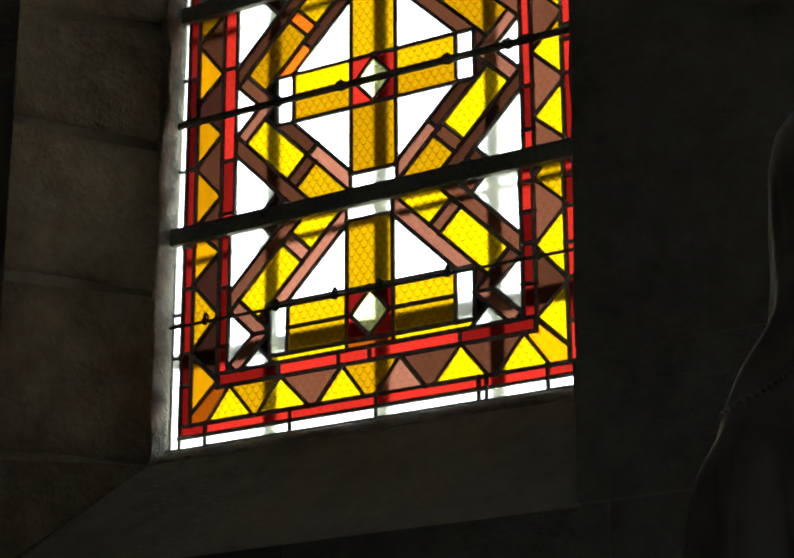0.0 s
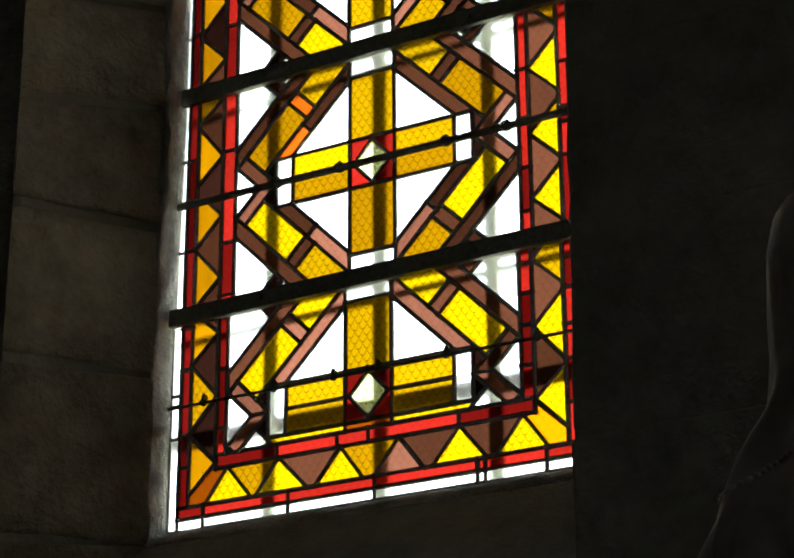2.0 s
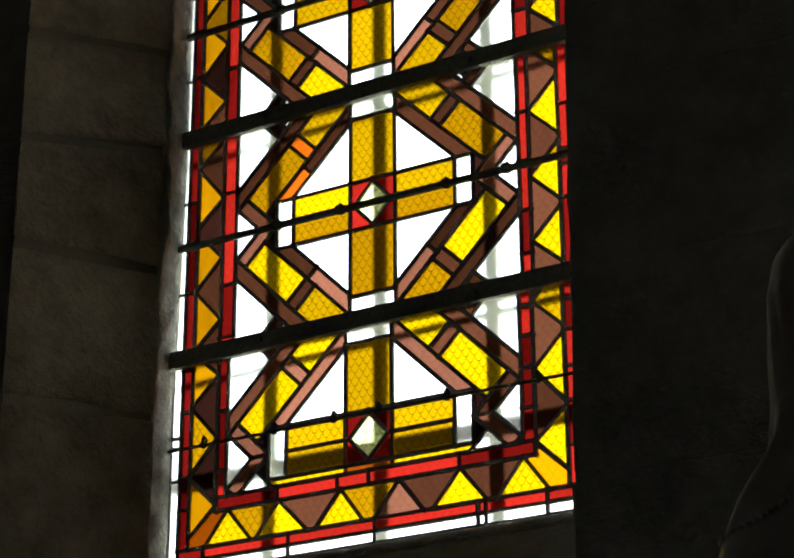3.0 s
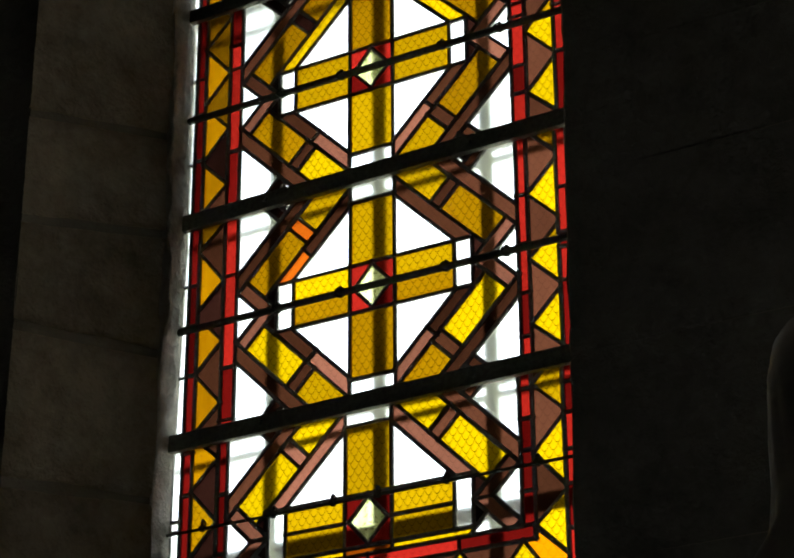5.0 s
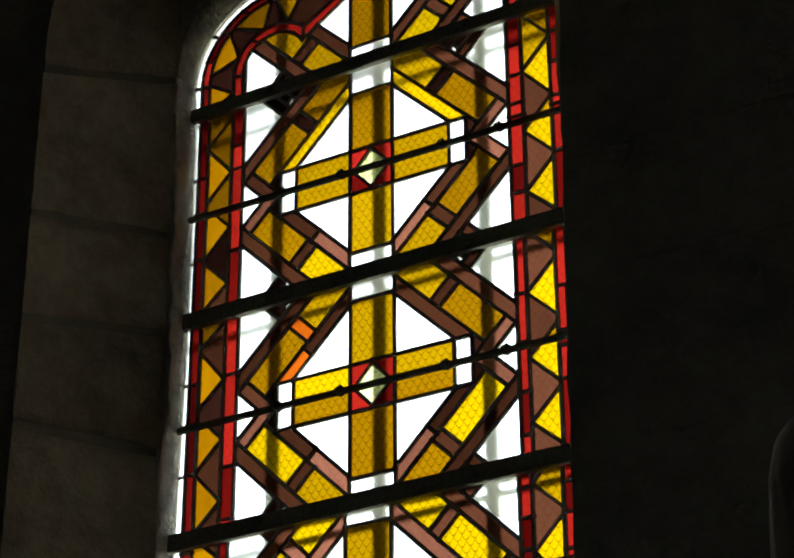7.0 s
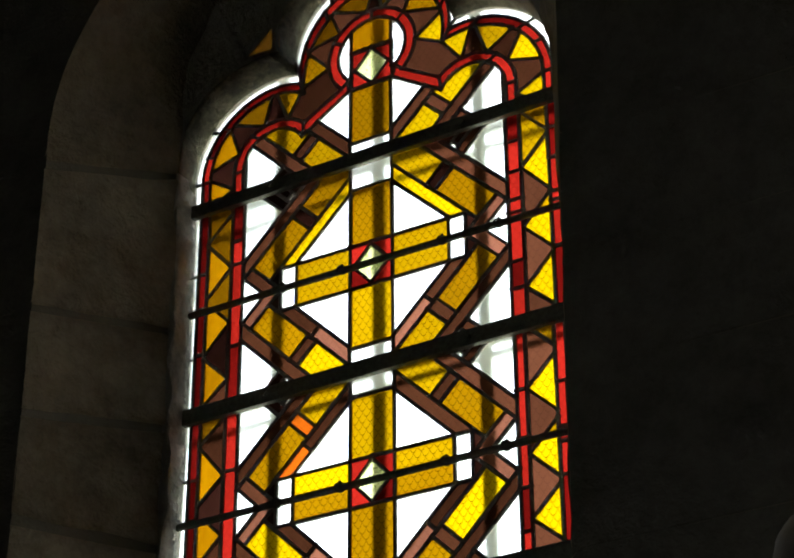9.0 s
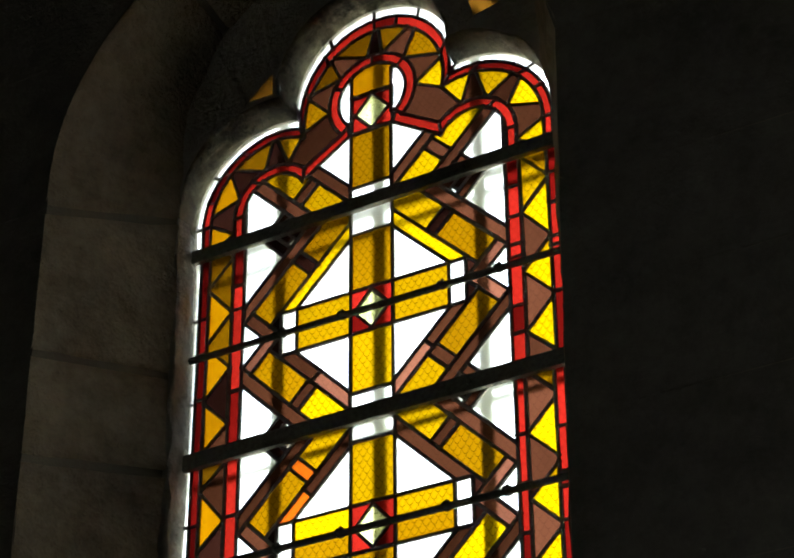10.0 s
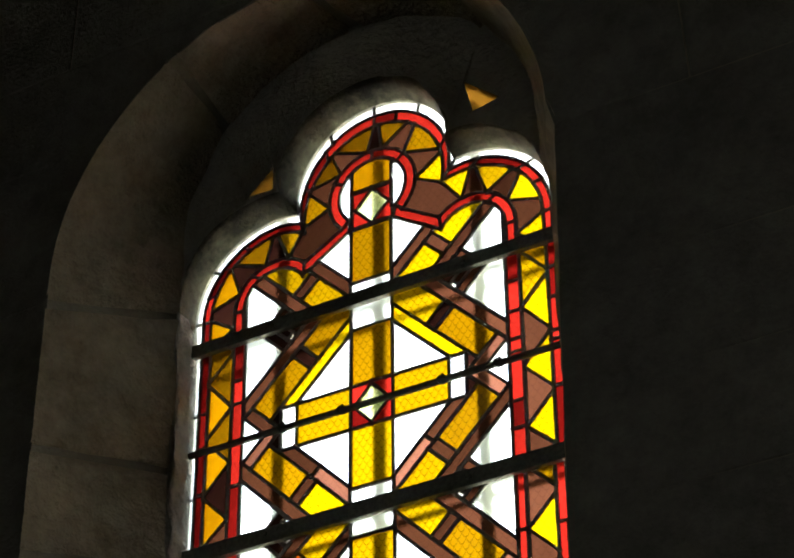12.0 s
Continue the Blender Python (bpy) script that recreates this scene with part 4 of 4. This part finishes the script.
bm = bmesh.new()
LEVELS, TURNS = 110, 240
rings = []
for i in range(LEVELS + 1):
    z = 0.090 - 1.240 * i / LEVELS
    rings.append([bm.verts.new(veil_point(z, -math.pi + 2 * math.pi * k / TURNS)) for k in range(TURNS)])
for a, b in zip(rings, rings[1:]):
    for k in range(TURNS):
        bm.faces.new((a[k], a[(k + 1) % TURNS], b[(k + 1) % TURNS], b[k]))
bm.faces.new(rings[0])
bm.faces.new(rings[-1][::-1])
# raised hem with a row of beads down the veil
for k in range(46):
    z = -0.42 - 0.016 * k
    a = -2.55 + 0.006 * k + 0.05 * math.sin(k * 0.3)
    p = veil_point(z, a)
    m = Matrix.Translation(p)
    bmesh.ops.create_icosphere(bm, subdivisions=1, radius=0.0065, matrix=m)
for k in range(26):
    p = veil_point(-0.42 + 0.0042 * k, -2.55 + 0.04 * k)
    bmesh.ops.create_icosphere(bm, subdivisions=1, radius=0.006, matrix=Matrix.Translation(p))
tagged(mesh_object("statue", bm, statue_material(), smooth=True), "dark glossy veiled statue standing beside the window", "statue")

bm = bmesh.new()
add_box(bm, STATUE_X - 0.36, STATUE_X + 0.36, STATUE_Y - 0.32, STATUE_Y + 0.32, Z0 - 1.23, Z0 - 1.145, 0.012)
add_box(bm, STATUE_X - 0.30, STATUE_X + 0.30, STATUE_Y - 0.27, STATUE_Y + 0.27, 0.0, Z0 - 1.225, 0.012)
tagged(mesh_object("pedestal", bm, SHADED_WALLSTONE), "plain stone pedestal carrying the statue", "pedestal")


# ---- dressed stones of the splay ----
def splay_stone(outer, inner, rng, material, nu=10, nv=5, tight=False):
    """One pillowed stone on the splay, between matched runs along its outer and inner arris."""
    bm = bmesh.new()
    grid = []
    off = rng.uniform(0.0, 0.004)
    for i in range(nu + 1):
        p0, p1 = outer(i / nu), inner(i / nu)
        row = []
        for j in range(nv + 1):
            p = p0.lerp(p1, j / nv)
            row.append(p)
        grid.append(row)
    target = Vector((0, -1.2, Z0 + 0.9))
    normals = []
    for i in range(nu + 1):
        along = grid[min(nu, i + 1)][nv // 2] - grid[max(0, i - 1)][nv // 2]
        n = along.cross(grid[i][nv] - grid[i][0]).normalized()
        normals.append(n if n.dot(target - grid[i][nv // 2]) > 0 else -n)
    verts = []
    for i, row in enumerate(grid):
        line = []
        for j, p in enumerate(row):
            border = i in (0, nu) and not tight
            rough = 0.004 * noise.noise(p * 11) + 0.002 * noise.noise(p * 37)
            q = p + normals[i] * ((-0.003 if border else 0.006 + off) + rough)
            if j == nv:
                q.x += 0.012 * noise.noise(p * 9) + 0.006 * noise.noise(p * 31)
            if border:
                toward = grid[1 if i == 0 else nu - 1][j]
                q += (toward - p).normalized() * (0.012 + 0.010 * noise.noise(p * 16))
            q.x = leaning(q.x, q.y, q.z - Z0)
            line.append(bm.verts.new(q))
        verts.append(line)
    # a tight chamfer at each bed joint
    for i in range(nu):
        for j in range(nv):
            bm.faces.new((verts[i][j], verts[i + 1][j], verts[i + 1][j + 1], verts[i][j + 1]))
    return part("stone", bm, material, wall, smooth=True)


JOINTS = (-0.37, -0.085, 0.314, 0.666, 0.968, 1.230, 1.674)
OUT_JOINTS = (-0.37, -0.105, 0.293, 0.655, 0.915, 1.187, 1.585)
srng = random.Random(4)


def jamb_run(sx, half, y, z0, z1):
    def run(t):
        e = 0.045
        s = 0 if t <= 0 else 1 if t >= 1 else (e + (1 - 2 * e) * (t - 0.1) / 0.8)
        return Vector((sx * half, y, Z0 + z0 + (z1 - z0) * s))
    return run


def outer_arch(sx, a0, a1):
    return lambda t: Vector((-sx * OUT_R * math.cos(math.pi - radians(a0 + (a1 - a0) * t)), YW, Z0 + OUT_Z + OUT_R * math.sin(radians(a0 + (a1 - a0) * t))))


def inner_arch(sx, f0, f1):
    """Fraction 0 is the springing joint of the jamb, 1 the crown."""
    rise = INN_Z - JOINTS[-1]
    whole = rise + INN_R * math.pi / 2
    def run(t):
        s = (f0 + (f1 - f0) * t) * whole
        if s < rise:
            return Vector((sx * INN_R, YS, Z0 + JOINTS[-1] + s))
        a = (s - rise) / INN_R
        return Vector((sx * INN_R * math.cos(a), YS, Z0 + INN_Z + INN_R * math.sin(a)))
    return run


for sx in (-1, 1):
    for z0, z1, w0, w1 in zip(JOINTS, JOINTS[1:], OUT_JOINTS, OUT_JOINTS[1:]):
        inner0 = max(z0, FOOT_IN)
        splay_stone(jamb_run(sx, OUT_R, YW, w0, w1), jamb_run(sx, INN_R, YS, inner0, max(z1, inner0 + 0.01)), srng, STONE)
    cuts = ((-4.9, 59.0, 0.0, 0.57), (59.0, 90.0, 0.57, 1.0))
    for a0, a1, f0, f1 in cuts:
        splay_stone(outer_arch(sx, a0, a1), inner_arch(sx, f0, f1), srng, STONE, nu=18)
SILL = (-1.0, 1.0)
for f0, f1 in zip(SILL, SILL[1:]):
    splay_stone(lambda t: Vector(((f0 + (f1 - f0) * t) * OUT_R, YW + 0.004, Z0 + FOOT_OUT - 0.012)),
                lambda t: Vector(((f0 + (f1 - f0) * t) * INN_R, YS, Z0 + FOOT_IN)), srng, TRACERY, tight=True)


# ---- coursed blocks of the wall face ----
def face_stone(poly, rng):
    proud = 0.004 + rng.uniform(-0.0015, 0.0015)
    bm = bmesh.new()
    if area(poly) < 0:
        poly = poly[::-1]
    count = len(poly)

    def ring(inset, y):
        out = []
        for k, (x, z) in enumerate(poly):
            n = Vector((0.0, 0.0))
            for (ax, az), (bx, bz) in ((poly[k - 1], (x, z)), ((x, z), poly[(k + 1) % count])):
                e = math.hypot(bx - ax, bz - az) or 1.0
                n += Vector((-(bz - az) / e, (bx - ax) / e))
            n = n / max(0.35, n.length_squared / 2)
            if opening(z) > 0 and abs(abs(x) - opening(z)) < 1e-4 and inset < 0.01:
                n = Vector((-0.8 if x > 0 else 0.8, 0.0))
            wob = 0.003 * noise.noise(Vector((x * 9, y, z * 9)))
            out.append(bm.verts.new((leaning(x + n.x * inset, YW, z) + wob, y, Z0 + z + n.y * inset + wob)))
        return out
    a, b, c = ring(0.002, YW + 0.006), ring(0.003, YW + 0.004 - proud * 0.6), ring(0.008, YW + 0.004 - proud)
    for u, v in ((a, b), (b, c)):
        for k in range(len(poly)):
            bm.faces.new((u[k], u[(k + 1) % len(poly)], v[(k + 1) % len(poly)], v[k]))
    bm.faces.new(c)
    part("stone", bm, SHADED_WALLSTONE, wall)


def opening(z):
    if z < FOOT_OUT or z > OUT_Z + OUT_R:
        return 0.0
    return OUT_R if z < OUT_Z else math.sqrt(max(0.0, OUT_R ** 2 - (z - OUT_Z) ** 2))


COURSES = [-Z0, -2.35, -1.98, -1.62, -1.25, -0.89, -0.37, -0.105, 0.293, 0.655, 0.915, 1.187, 1.585, 2.02, OUT_Z + OUT_R, 2.80, 3.15, H_ROOM - Z0]
frng = random.Random(9)
for z0, z1 in zip(COURSES, COURSES[1:]):
    zs = [z0 + (z1 - z0) * k / 6 for k in range(7)]
    has = opening((z0 + z1) / 2) > 0
    for x_from, x_to in (((X_WEST, 0), (0, X_EAST)) if has else ((X_WEST, X_EAST),)):
        wide, narrow = max(opening(z) for z in zs), min(opening(z) for z in zs)
        x = x_from if not (has and x_from == 0) else narrow
        end = x_to if not (has and x_to == 0) else -narrow
        first = True
        while x < end - 0.02:
            nx = x + frng.uniform(0.42, 0.85)
            if has and x_to == 0:
                nx = end if -wide - nx < 0.22 else nx
            elif has and first:
                nx = max(nx, wide + 0.25)
            if end - nx < 0.25:
                nx = end
            near_right = has and x_to == 0 and nx == end
            near_left = has and x_from == 0 and first
            left = [(opening(z) if near_left else x, z) for z in (zs if near_left else (z0, z1))]
            right = [(-opening(z) if near_right else nx, z) for z in (zs if near_right else (z0, z1))]
            face_stone(right + left[::-1], frng)
            x, first = nx, False
